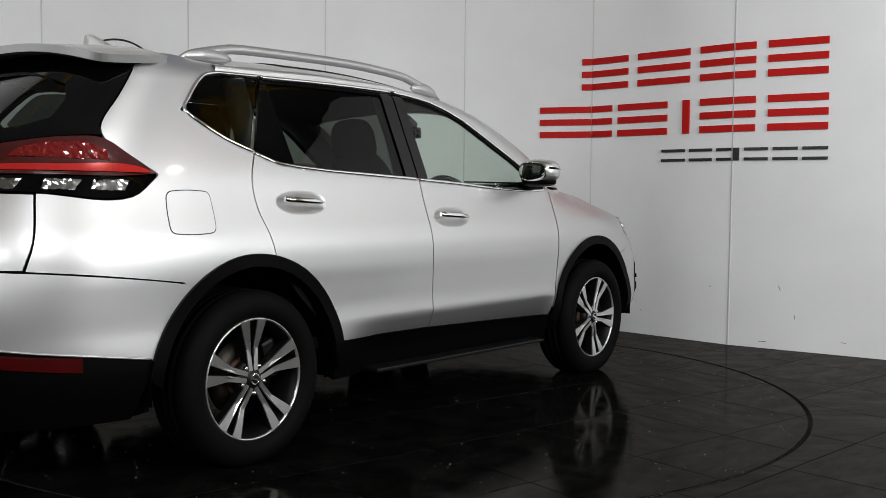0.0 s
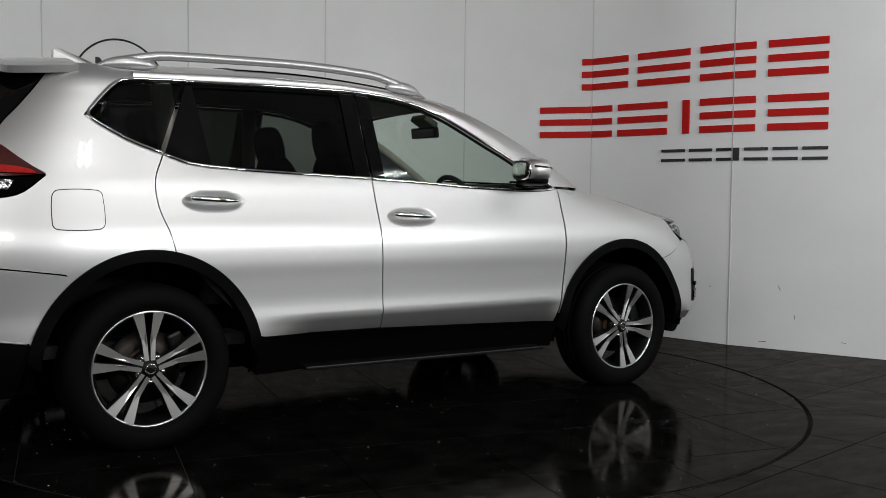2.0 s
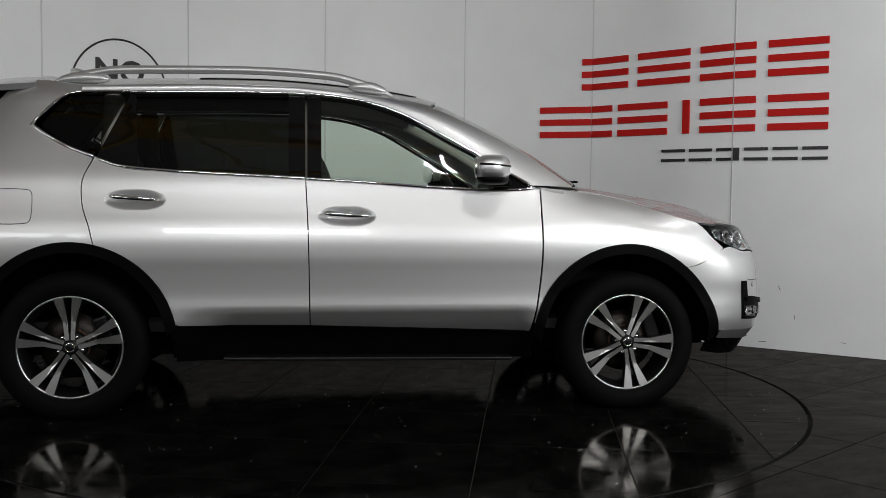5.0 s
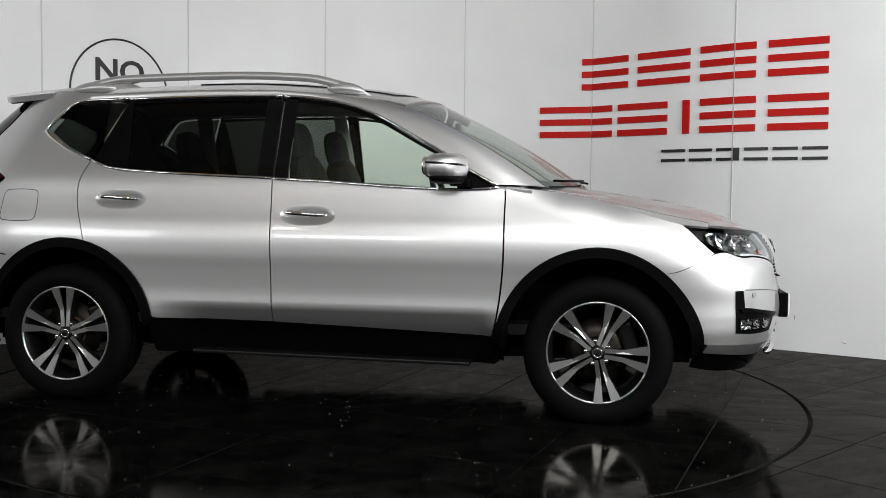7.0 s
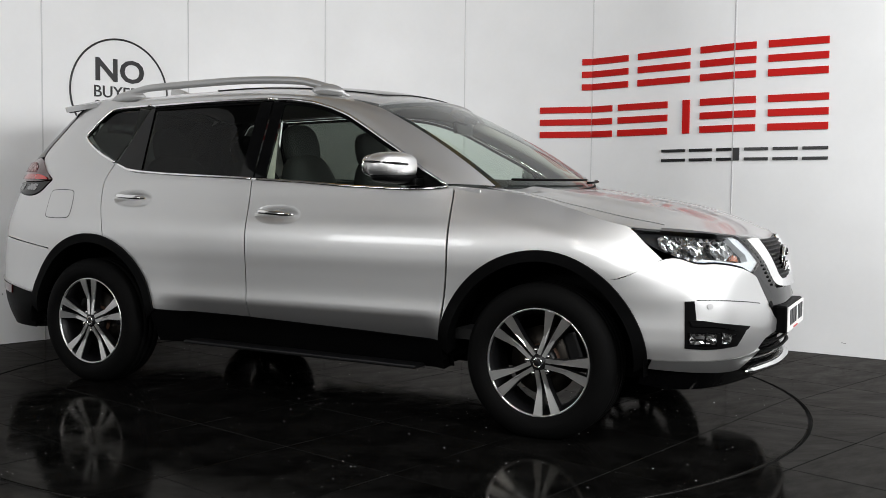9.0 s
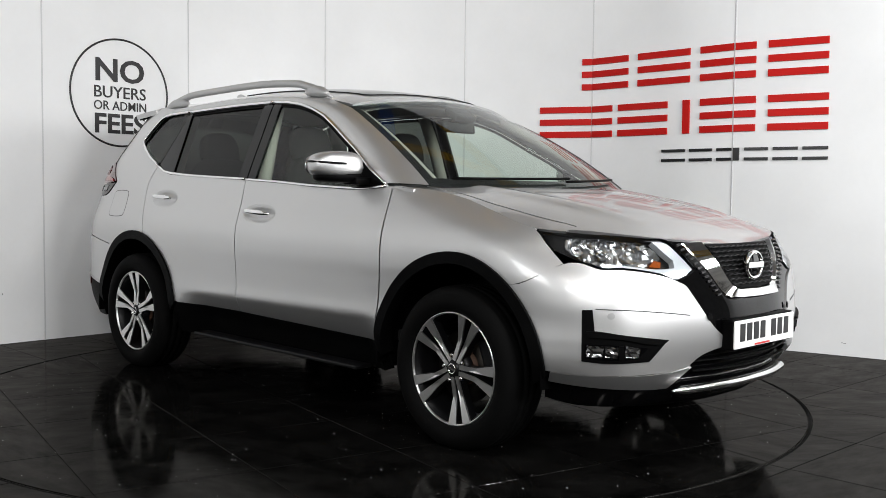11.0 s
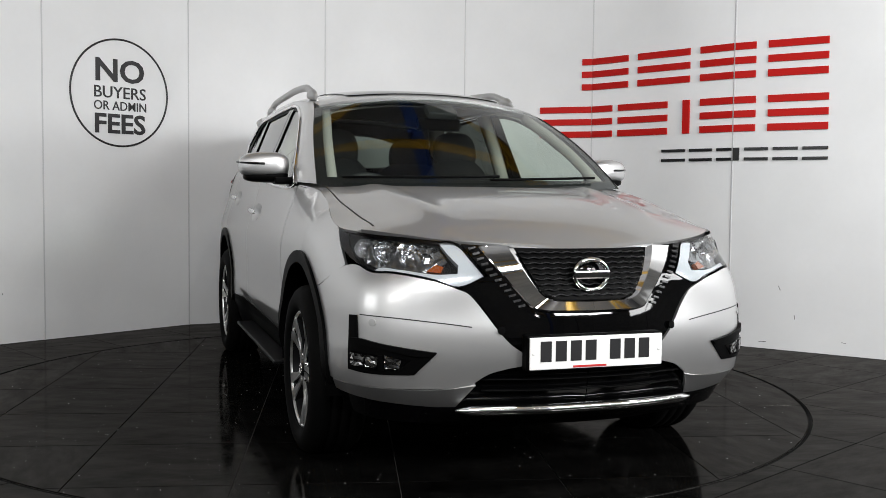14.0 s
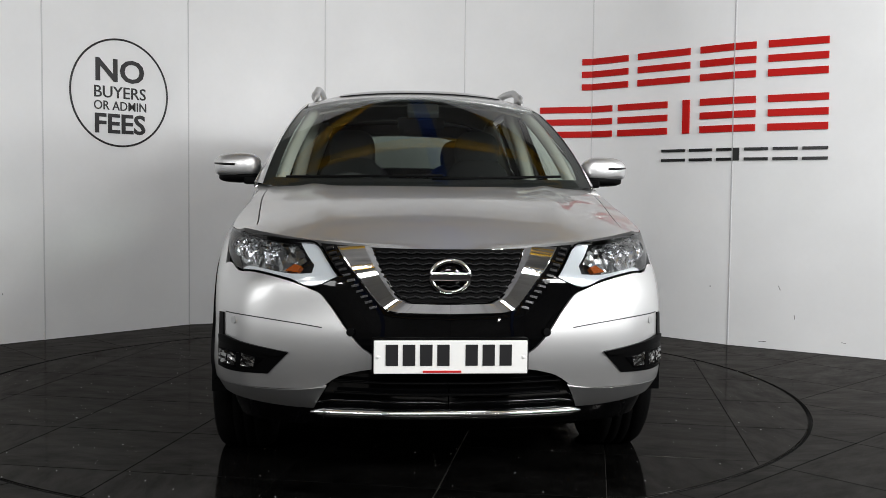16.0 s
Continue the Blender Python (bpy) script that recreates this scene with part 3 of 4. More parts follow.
def trim_bar(line, radius, flip):
    """A slim round strip that lies on the body's skin along a line of (s, z)."""
    line = np.array(line)
    at = np.concatenate([[0], np.cumsum(np.hypot(*np.diff(line, axis=0).T))])
    k = np.linspace(0, at[-1], max(6, int(at[-1] / .03)))
    p = side_at(np.interp(k, at, line[:, 0]), np.interp(k, at, line[:, 1]))
    return tube([(x, -(y - .003) if flip else y - .003, z) for x, y, z in p], radius, 10)


def arch(cx, r, a0, a1, n=26):
    return [(cx + r * math.cos(math.radians(a0 + (a1 - a0) * k / n)), .343 + r * math.sin(math.radians(a0 + (a1 - a0) * k / n))) for k in range(n + 1)]


FX, RX, AR = 1.353, -1.353, .488
SIDES = (False, True)

# inner shell: coloured black so that the gaps between panels look shaded
core = [(-2.89, .25), (-1.9, .25)] + arch(RX, .47, 190, -10)[:] + [(-.86, .275), (-.5, .275), (0, .272), (.5, .27), (.86, .27)] + arch(FX, .47, 190, -10) + [
    (1.95, .24), (2.84, .24), (2.84, .86), (2.5, .87), (2.46, .80), (2.36, .730), (2.27, .755), (2.1, .782), (1.96, .795), (1.83, .85), (1.765, .915), (1.5, .98), (1.2, 1.05), (.95, 1.08), (.3, 1.085), (-.3, 1.11), (-1.2, 1.17),
    (-1.45, 1.27), (-1.68, 1.38), (-1.56, 1.50), (-1.45, 1.57), (-1.86, 1.555), (-2.0, 1.45), (-2.10, 1.26), (-2.89, 1.235)]
under = [(1.0, -.74), (1.75, -.70), (2.02, -.44), (2.10, 0), (2.02, .44), (1.75, .70), (1.0, .74), (1.22, .3), (1.26, 0), (1.22, -.3)]
pan = bx((3.7, 1.16, .10), (-.05, 0, .31))
box(pan, (1.70, 1.56, .06), (0, 0, .30))
cp("floor_pan", pan, CLAD, label="black underside")
cp("engine_bay", bx((1.04, 1.16, .56), (1.36, 0, .56), bevel=.02), CLAD)
cp("boot_floor", bx((1.14, 1.16, .56), (-1.39, 0, .56), bevel=.02), CLAD)
for cx in (FX, RX):
    for k in (-1, 1):
        bm = bmesh.new()
        well = [(cx + .475 * math.cos(a), .343 + .475 * math.sin(a)) for a in np.linspace(-.06, math.pi + .08, 24)]
        rows = [[bm.verts.new((x, k * y, z)) for x, z in well] for y in (.50, .872)]
        for i in range(23):
            bm.faces.new((rows[0][i], rows[0][i + 1], rows[1][i + 1], rows[1][i]))
        cp("wheel_housing", bm, CLAD)
cp("inner_shell", joined([both(side_at, core, off=-.034, depth=.01, res=.06), sheet(bonnet_at, under, off=-.03, depth=.01, res=.08)]), GLOSS_BLACK)

# panels
fd = [(-.262, 1.140), (.03, 1.126), (.315, 1.107), (.70, 1.094), (.80, 1.098), (.897, 1.104), (.900, 1.06), (.899, 1.009), (.897, .739), (.874, .519), (.847, .397), (.33, .416), (-.2385, .435), (-.2505, .913)]
rd = [(-.2675, 1.142), (-.256, .913), (-.244, .436), (-.60, .440), (-.870, .444)] + arch(RX, AR + .003, 12, 77, 14) + [(-1.262, .899), (-1.299, 1.011), (-1.303, 1.124), (-1.259, 1.226), (-1.156, 1.189), (-.858, 1.165), (-.55, 1.152)]
fender = [(.907, 1.104), (.907, 1.009), (.906, .739), (.883, .519), (.868, .44)] + arch(FX, AR, 168, 50)[:] + [(1.72, .727), (1.90, .812), (1.836, .877), (1.772, .942)] + [(s, float(SHOULDER(s))) for s in (1.72, 1.65, 1.5, 1.35, 1.2, 1.1, 1.0)]
shut = [(1.03, -.715), (1.37, -.728), (1.6, -.715), (1.70, -.708), (1.80, -.700), (1.86, -.698)]
crest = [tuple(side_at(s, SHOULDER(s))[:2] + (0, .001)) for s in (.907, 1.0, 1.1, 1.2, 1.35, 1.5, 1.65, 1.72, 1.785, 1.83, 1.87, 1.905)]
wing_top = [(x, y - .003) for x, y in shut] + crest[::-1] + [(.907, -.75), (.96, -.72)]
bonnet = [(x, y + .003) for x, y in shut] + [tuple(side_at(s, SHOULDER(s))[:2] * (1, .985) + (-.010, 0)) for s in (1.92, 2.0, 2.1, 2.2, 2.3, 2.4, 2.5, 2.6, 2.7)] + [(float(NOSE(.89)) - .012, 0)]
bonnet += [(x, -y) for x, y in bonnet[-2::-1]] + [(1.305 - .215 * (y / .715) ** 2, y) for y in (.5, .25, 0, -.25, -.5)]
quarter = [(-1.247, .822), (-1.267, .899), (-1.304, 1.011), (-1.308, 1.124), (-1.264, 1.231), (-1.463, 1.310), (-1.625, 1.386), (-1.535, 1.472), (-1.415, 1.545), (-1.30, 1.556), (-1.30, 1.595),
           (-1.80, 1.585), (-1.83, 1.562), (-1.856, 1.524), (-1.93, 1.42), (-1.995, 1.325), (-2.0, 1.295), (-1.985, 1.262), (-1.785, 1.142), (-1.782, 1.132), (-1.888, 1.052), (-2.192, 1.062), (-2.182, .898), (-2.202, .803), (-2.03, .788), (-1.70, .744)] + arch(RX, AR, 131, 80, 14)
rear_bumper = [(-1.70, .737), (-2.03, .781), (-2.21, .796), (-2.892, .80), (-2.892, .57), (-2.28, .545), (-2.025, .51), (-1.832, .48)] + arch(RX, AR, 165, 128, 10)
tailgate = [(-2.212, .806), (-2.892, .81), (-2.892, 1.065), (-2.50, 1.065), (-2.20, 1.058), (-2.190, .898)]
front_bumper = [(1.723, .7245), (1.903, .8095), (1.957, .816), (2.04, .792), (2.12, .792), (2.27, .769), (2.351, .742), (2.385, .727), (2.41, .70), (2.536, .55), (2.572, .525), (2.60, .50), (2.58, .478),
                (2.535, .468), (2.459, .446), (2.375, .396), (2.30, .393), (2.12, .390), (1.86, .392)] + arch(FX, AR, 6, 50, 14)
lip = [(1.862, .389), (2.12, .387), (2.30, .390), (2.412, .406), (2.345, .314), (2.25, .319), (2.12, .330), (1.864, .350)]
chin = [(1.865, .349), (2.12, .342), (2.25, .347), (2.345, .363), (2.37, .382), (2.459, .443), (2.535, .465), (2.60, .48), (2.842, .48), (2.842, .20), (2.4, .20), (2.18, .215), (2.03, .245), (1.93, .295)]
sill = [(-.90, .432), (-.24, .430), (.33, .410), (.865, .390), (.86, .255), (-.87, .262)]
def rounded(x0, x1, z0, z1, r, lean=0.0):
    out = []
    for cx, cz, a0 in ((x1 - r, z1 - r, 0), (x0 + r, z1 - r, 90), (x0 + r, z0 + r, 180), (x1 - r, z0 + r, 270)):
        for k in range(5):
            a = math.radians(a0 + 22.5 * k)
            out.append((cx + r * math.cos(a) + lean * (cz - z0), cz + r * math.sin(a)))
    return out


flap = rounded(-1.748, -1.540, .922, 1.074, .026, -.06)
flap_edge = rounded(-1.752, -1.536, .918, 1.078, .029, -.06)


def doors(flip):
    out = -1 if not flip else 1
    bowls = []
    for x0, x1, z in ((-.178, .045, .972), (-1.172, -.951, 1.042)):
        xc = (x0 + x1) / 2
        bowls.append([(xc + .142 * math.copysign(abs(math.cos(a)) ** .8, math.cos(a)), z - .008 + .050 * math.sin(a)) for a in np.linspace(0, 2 * math.pi, 48, False)])
    d1 = cp("front_door", sheet(side_at, fd, res=.022, flip=flip, holes=bowls[:1]), PAINT, label="silver front door with chrome handle")
    d2 = cp("rear_door", sheet(side_at, rd, res=.022, flip=flip, holes=bowls[1:]), PAINT, label="silver rear door with chrome handle")
    glass1 = [(-.19, 1.146), (.315, 1.118), (.66, 1.106), (.665, 1.218), (.57, 1.277), (.47, 1.334), (.35, 1.40), (.235, 1.460), (.12, 1.502), (0, 1.534), (-.19, 1.560)]
    glass2 = [(-.345, 1.155), (-.858, 1.176), (-1.05, 1.188), (-1.075, 1.40), (-1.085, 1.550), (-.74, 1.560), (-.345, 1.562)]
    g1 = cp("window", sheet(side_at, glass1, off=-.012, depth=.004, flip=flip), CLEAR, d1, "pale green tinted glass")
    g2 = cp("window", sheet(side_at, glass2, off=-.012, depth=.004, flip=flip), DARK_GLASS, d2, "dark privacy glass")
    cp("sail", sheet(side_at, [(.668, 1.106), (.855, 1.116), (.727, 1.188), (.668, 1.222)], off=-.006, flip=flip), CLAD, d1)
    cp("pillar_cover", sheet(side_at, [(-.2565, 1.148), (-.188, 1.145), (-.188, 1.562), (-.2565, 1.567)], off=-.004, flip=flip), GLOSS_BLACK, d1)
    cp("pillar_cover", sheet(side_at, [(-.267, 1.148), (-.348, 1.152), (-.348, 1.564), (-.267, 1.567)], off=-.004, flip=flip), GLOSS_BLACK, d2)
    cp("pillar_cover", sheet(side_at, [(-1.25, 1.236), (-1.16, 1.196), (-1.052, 1.187), (-1.087, 1.552), (-1.108, 1.556)], off=-.004, flip=flip), GLOSS_BLACK, d2)
    cp("belt_trim", trim_bar([(-.262, 1.144), (.03, 1.130), (.315, 1.111), (.60, 1.099), (.70, 1.098), (.80, 1.102), (.872, 1.110)], .0075, flip), CHROME, d1, "chrome strip")
    cp("belt_trim", trim_bar([(-.27, 1.146), (-.55, 1.157), (-.858, 1.170), (-1.05, 1.183), (-1.156, 1.195), (-1.255, 1.231)], .0075, flip), CHROME, d2, "chrome strip")
    cp("window_trim", trim_bar([(-.262, 1.571), (-.13, 1.562), (0, 1.544), (.12, 1.513), (.235, 1.471), (.35, 1.411), (.47, 1.344), (.585, 1.282), (.727, 1.192), (.865, 1.118)], .0085, flip), CHROME, d1, "chrome strip")
    cp("window_seal", sheet(side_at, band([(s - .006, z - .015) for s, z in [(-.262, 1.571), (-.13, 1.562), (0, 1.544), (.12, 1.513), (.235, 1.471), (.35, 1.411), (.47, 1.344), (.585, 1.282), (.727, 1.192), (.865, 1.118)]], .016), off=-.006, depth=.004, res=.02, flip=flip), CLAD, d1)
    cp("window_trim", trim_bar([(-.27, 1.572), (-.55, 1.572), (-.80, 1.568), (-1.11, 1.559)], .0085, flip), CHROME, d2, "chrome strip")
    cp("window_seal", sheet(side_at, band([(s - .006, z - .015) for s, z in [(-.27, 1.572), (-.55, 1.572), (-.80, 1.568), (-1.11, 1.559)]], .016), off=-.006, depth=.004, res=.02, flip=flip), CLAD, d2)
    cp("door_lip", sheet(side_at, band([(.86, .391), (.33, .410), (-.245, .430), (-.87, .436)], .008), off=.004, res=.04, flip=flip), CLAD, d1)
    for d, x0, x1, z, bowl in ((d1, -.178, .045, .972, bowls[0]), (d2, -1.172, -.951, 1.042, bowls[1])):
        cp("handle_bowl", sheet(side_at, bowl, off=-.001, depth=.004, res=.010, dome=-.024, flip=flip), PAINT, d)
        bar = []
        for k in np.linspace(0, 1, 11):
            p = side_at(x0 + (x1 - x0) * k, z + .006 - .012 * k)
            bar.append((p[0], -(abs(p[1]) + .008 + .024 * math.sin(math.pi * (.12 + .76 * k)) ** .5) * (-1 if flip else 1), p[2]))
        cp("handle", tube(bar, [.010] + [.0135] * 7 + [.012, .009, .005], 12, 1.0), CHROME, d, "chrome handle")


for flip in SIDES:
    doors(flip)
    wing = joined([sheet(side_at, fender, flip=flip), sheet(bonnet_at, wing_top, depth=.01, flip=flip)])
    cp("front_wing", wing, PAINT)
    q = cp("rear_wing", sheet(side_at, quarter, flip=flip), PAINT)
    cp("fuel_flap", sheet(side_at, flap, off=.0015, depth=.004, flip=flip), PAINT, q)
    # black sheet under the flap paints the shade of its gap
    cp("flap_gap_shade", sheet(side_at, flap_edge, off=.0006, depth=.002, flip=flip), INK, q)
    cp("quarter_window", sheet(side_at, [(-1.268, 1.247), (-1.43, 1.318), (-1.560, 1.386), (-1.50, 1.452), (-1.395, 1.528), (-1.34, 1.540), (-1.125, 1.550)], off=-.010, depth=.004, flip=flip), DARK_GLASS, q, "dark privacy glass")
    cp("window_trim", trim_bar([(-1.262, 1.236), (-1.35, 1.268), (-1.455, 1.312), (-1.54, 1.350), (-1.60, 1.380), (-1.610, 1.392), (-1.595, 1.408), (-1.535, 1.464), (-1.47, 1.512), (-1.41, 1.542), (-1.34, 1.555), (-1.115, 1.562)], .0085, flip), CHROME, q, "chrome strip")
    for cx, a0, a1 in ((FX, 176, 3), (RX, 173, 10)):
        ring = arch(cx, AR + .004, a0, a1, 40) + arch(cx, .442, a1 - 4, a0 + 4, 40)
        cp("arch_cladding", sheet(side_at, ring, off=.012, depth=.07, res=.03, flip=flip), CLAD, label="matt black plastic arch moulding")
    cp("sill", sheet(side_at, sill, off=-.002, depth=.05, res=.06, flip=flip), CLAD)
    k = 1 if flip else -1
    cp("sill_strip", bx((1.40, .10, .018), (.05, k * .842, .272), (0, .6, 0), .006), DARK_METAL)
    # light shoulder between window trim and roof or windscreen
    A = [side_at(s, z + .006) for s, z in ((.868, 1.118), (.80, 1.152), (.727, 1.192), (.585, 1.282), (.47, 1.344), (.35, 1.411), (.235, 1.471), (.12, 1.513), (0, 1.544), (-.13, 1.562), (-.30, 1.572), (-.74, 1.570), (-1.05, 1.560), (-1.34, 1.553))]
    B = [screen_at(-1.03, v) for v in (.0, .09, .2, .38, .52, .68, .83, .95)] + [roof_at(x, -.597) for x in (.22, .0, -.30, -.74, -1.05, -1.34)]
    strip = ruled(A, B, .012)
    if flip:
        bmesh.ops.scale(strip, vec=(1, -1, 1), verts=strip.verts)
    cp("roof_pillar", strip, PAINT)
    cp("pillar_foot", sheet(bonnet_at, [(.86, -.80), (.90, -.805), (1.03, -.80), (1.03, -.735), (1.10, -.715), (1.0, -.70), (.86, -.74)], off=-.004, flip=flip), PAINT)

cp("bonnet", sheet(bonnet_at, bonnet, off=.002, depth=.02), PAINT, label="silver bonnet")
for flip in SIDES:
    cp("bumper_corner", sheet(side_at, front_bumper, res=.025, flip=flip), PAINT, label="silver front bumper moulding")


def lip_at(s, z):
    """The skin below the bumper's crease, tucked in towards the ground."""
    p = side_at(s, z)
    k = 1 - .24 * (.395 - np.asarray(z, float))
    return np.stack([p[..., 0] * k, p[..., 1] * k, p[..., 2]], -1)


for flip in SIDES:
    cp("bumper_lip", sheet(lip_at, lip, off=.002, flip=flip), PAINT)
cp("rear_bumper", both(side_at, rear_bumper), PAINT)
cp("tailgate", both(side_at, tailgate), PAINT)
for flip in SIDES:
    for at in (-2.32, -2.62):
        dot = [(at + .013 * math.cos(a), .585 + .013 * math.sin(a)) for a in np.linspace(0, 2 * math.pi, 18, False)]
        cp("parking_sensor", sheet(side_at, dot, off=.004, depth=.004, res=.01, flip=flip), SATIN)
    cp("bumper_edge", trim_bar([(-1.84, .480), (-2.025, .509), (-2.28, .544), (-2.60, .563), (-2.88, .569)], .004, flip), SATIN)
cp("front_apron", both(side_at, chin, off=-.048, depth=.20), CLAD)
cp("rear_apron", both(side_at, [(-1.80, .476), (-2.025, .505), (-2.28, .54), (-2.892, .565), (-2.892, .25), (-1.9, .26), (-1.84, .40)], off=-.004, depth=.2), CLAD)
for flip in SIDES:
    cp("rear_reflector", sheet(side_at, [(-2.05, .505), (-2.30, .53), (-2.30, .485), (-2.05, .455)], off=.004, flip=flip), RED_LENS)

# rear lamps, rear window, spoiler
for flip in SIDES:
    lamp = cp("rear_lamp", sheet(side_at, [(-1.790, 1.138), (-1.90, 1.205), (-1.99, 1.258), (-2.10, 1.262), (-2.37, 1.225), (-2.55, 1.19), (-2.55, 1.125), (-2.20, 1.128), (-1.90, 1.128)], off=.006, flip=flip, dome=.006), RED_LENS, label="red rear lamp with smoked lower half")
    cp("lower_lens", sheet(side_at, [(-1.795, 1.128), (-1.895, 1.058), (-2.19, 1.067), (-2.55, 1.075), (-2.55, 1.120), (-2.20, 1.123), (-1.90, 1.123)], off=.004, flip=flip), GLOSS_BLACK, lamp)
    for k, (s0, s1) in enumerate(((-1.90, -2.02), (-2.06, -2.17), (-2.24, -2.40))):
        V, F, N = sheet(side_at, [(s0, 1.112), (s1, 1.112), (s1 - .01, 1.078), (s0 - .02, 1.074)], off=.006, depth=.002, res=.012, flip=flip)
        jit = np.random.RandomState(k + 9).normal(0, .0012, (len(V), 3))
        cp("lower_reflector", mesh_of([np.array(v) + g for v, g in zip(V, jit)], F, SMOKED, smooth=False), SMOKED, lamp)
    cp("light_bar", sheet(side_at, [(-1.82, 1.137), (-1.84, 1.150), (-2.15, 1.160), (-2.50, 1.150), (-2.50, 1.136), (-2.15, 1.138)], off=.0145, depth=.004, res=.03, flip=flip), BRIGHT_RED, lamp)
    V, F, N = sheet(side_at, [(-1.97, 1.178), (-1.985, 1.212), (-2.04, 1.236), (-2.12, 1.236), (-2.26, 1.215), (-2.30, 1.185)], off=.0135, depth=.002, res=.010, flip=flip)
    jit = np.random.RandomState(21).normal(0, .0013, (len(V), 3))
    cp("upper_reflector", mesh_of([np.array(v) + g for v, g in zip(V, jit)], F, DEEP_RED, smooth=False), DEEP_RED, lamp)
rear_surround = [(-1.995, 1.272), (-2.008, 1.30), (-2.0, 1.33), (-1.938, 1.42), (-1.866, 1.524), (-1.835, 1.560), (-2.0, 1.575), (-2.3, 1.595), (-2.892, 1.605), (-2.892, 1.525), (-2.36, 1.505), (-2.17, 1.46),
                 (-2.15, 1.40), (-2.19, 1.33), (-2.30, 1.295), (-2.892, 1.28), (-2.892, 1.07), (-2.56, 1.07), (-2.56, 1.195), (-2.37, 1.232), (-2.10, 1.268)]
rear_window = cp("rear_window", both(side_at, rear_surround, off=.003, res=.04), GLOSS_BLACK, label="black rear window surround with tinted glass")
cp("pane", both(side_at, [(-2.892, 1.53), (-2.36, 1.51), (-2.165, 1.465), (-2.145, 1.40), (-2.185, 1.325), (-2.30, 1.29), (-2.892, 1.275)], off=-.004, depth=.002, res=.05), REAR_GLASS, rear_window, "tinted rear glass")
spoiler = [(-1.56, -.602), (-1.68, -.611), (-1.77, -.606), (-1.835, -.590), (-1.86, -.555), (-1.91, -.30), (-1.92, 0)]
spoiler_under = [(-1.62, -.59), (-1.765, -.596), (-1.827, -.580), (-1.852, -.547), (-1.902, -.30), (-1.912, 0)]
cp("spoiler", sheet(roof_at, spoiler + [(x, -y) for x, y in spoiler[-2::-1]], off=.022, depth=.030), PAINT)
cp("spoiler_lining", sheet(roof_at, spoiler_under + [(x, -y) for x, y in spoiler_under[-2::-1]], off=-.004, depth=.012), CLAD)
fin = bmesh.new()
vs = [fin.verts.new(p) for p in ((-1.60, -.035, 1.61), (-1.60, .035, 1.61), (-1.42, .03, 1.625), (-1.36, 0, 1.632), (-1.42, -.03, 1.625), (-1.60, -.012, 1.70), (-1.60, .012, 1.70), (-1.57, .008, 1.705), (-1.57, -.008, 1.705))]
for f in ((0, 1, 6, 5), (5, 6, 7, 8), (1, 2, 7, 6), (4, 0, 5, 8), (2, 3, 7), (3, 4, 8), (3, 8, 7), (0, 4, 3, 2, 1)):
    fin.faces.new([vs[i] for i in f])
bmesh.ops.bevel(fin, geom=fin.edges[:], offset=.004, segments=2, affect="EDGES")
bmesh.ops.translate(fin, vec=(.07, 0, .037), verts=fin.verts)
cp("aerial_fin", fin, PAINT)

# roof, sunroof, rails, screen
roof = [(.46 - .09 * u * u, .597 * u) for u in (-1, -.8, -.5, -.2, .2, .5, .8, 1)] + [(-1.58, .597), (-1.585, 0), (-1.58, -.597)]
cp("roof", sheet(roof_at, roof, depth=.02), PAINT)
cp("sunroof", sheet(roof_at, [(.30, -.40), (.335, 0), (.30, .40), (.27, .43), (-.80, .43), (-.82, 0), (-.80, -.43), (.27, -.43)], off=.006, depth=.006), GLOSS_BLACK, label="dark glass sunroof")
cp("headlining", sheet(roof_at, [(.38, -.56), (.42, 0), (.38, .56), (-1.5, .56), (-1.5, -.56)], off=-.045, depth=.01, res=.08), LINER)


def screen_m(a, b):
    return screen_at(np.asarray(a) / .68, np.asarray(b) / .9)


cp("windscreen", sheet(screen_m, [(-.70, .0), (0, .0), (.70, .0), (.70, .9), (0, .9), (-.70, .9)], off=-.004, depth=.004), SCREEN, label="windscreen")
for line, w in (([(-.683, .0), (-.683, .3), (-.683, .6), (-.683, .9)], .05), ([(.683, 0), (.683, .3), (.683, .6), (.683, .9)], .05), ([(-.66, .88), (-.3, .88), (0, .88), (.3, .88), (.66, .88)], .045), ([(-.66, .03), (0, .03), (.66, .03)], .08)):
    cp("screen_border", sheet(screen_m, band(line, w), off=-.0065, depth=.001), INK)
cp("sensor_box", bx((.10, .16, .04), (.56, 0, 1.50), (0, 30, 0), .012), DASH)
cp("inside_mirror", bx((.03, .24, .065), (.56, -.01, 1.435), (0, -8, 4), .012), GLOSS_BLACK)
for y0, y1, r in ((-.62, .05, .006), (.0, .58, .006)):
    cp("wiper", tube([tuple(screen_at(y0 / .7 + (y1 - y0) / .7 * k, .045 + .03 * k) + np.array([.012, 0, .012])) for k in np.linspace(0, 1, 6)], r, 8), CLAD)
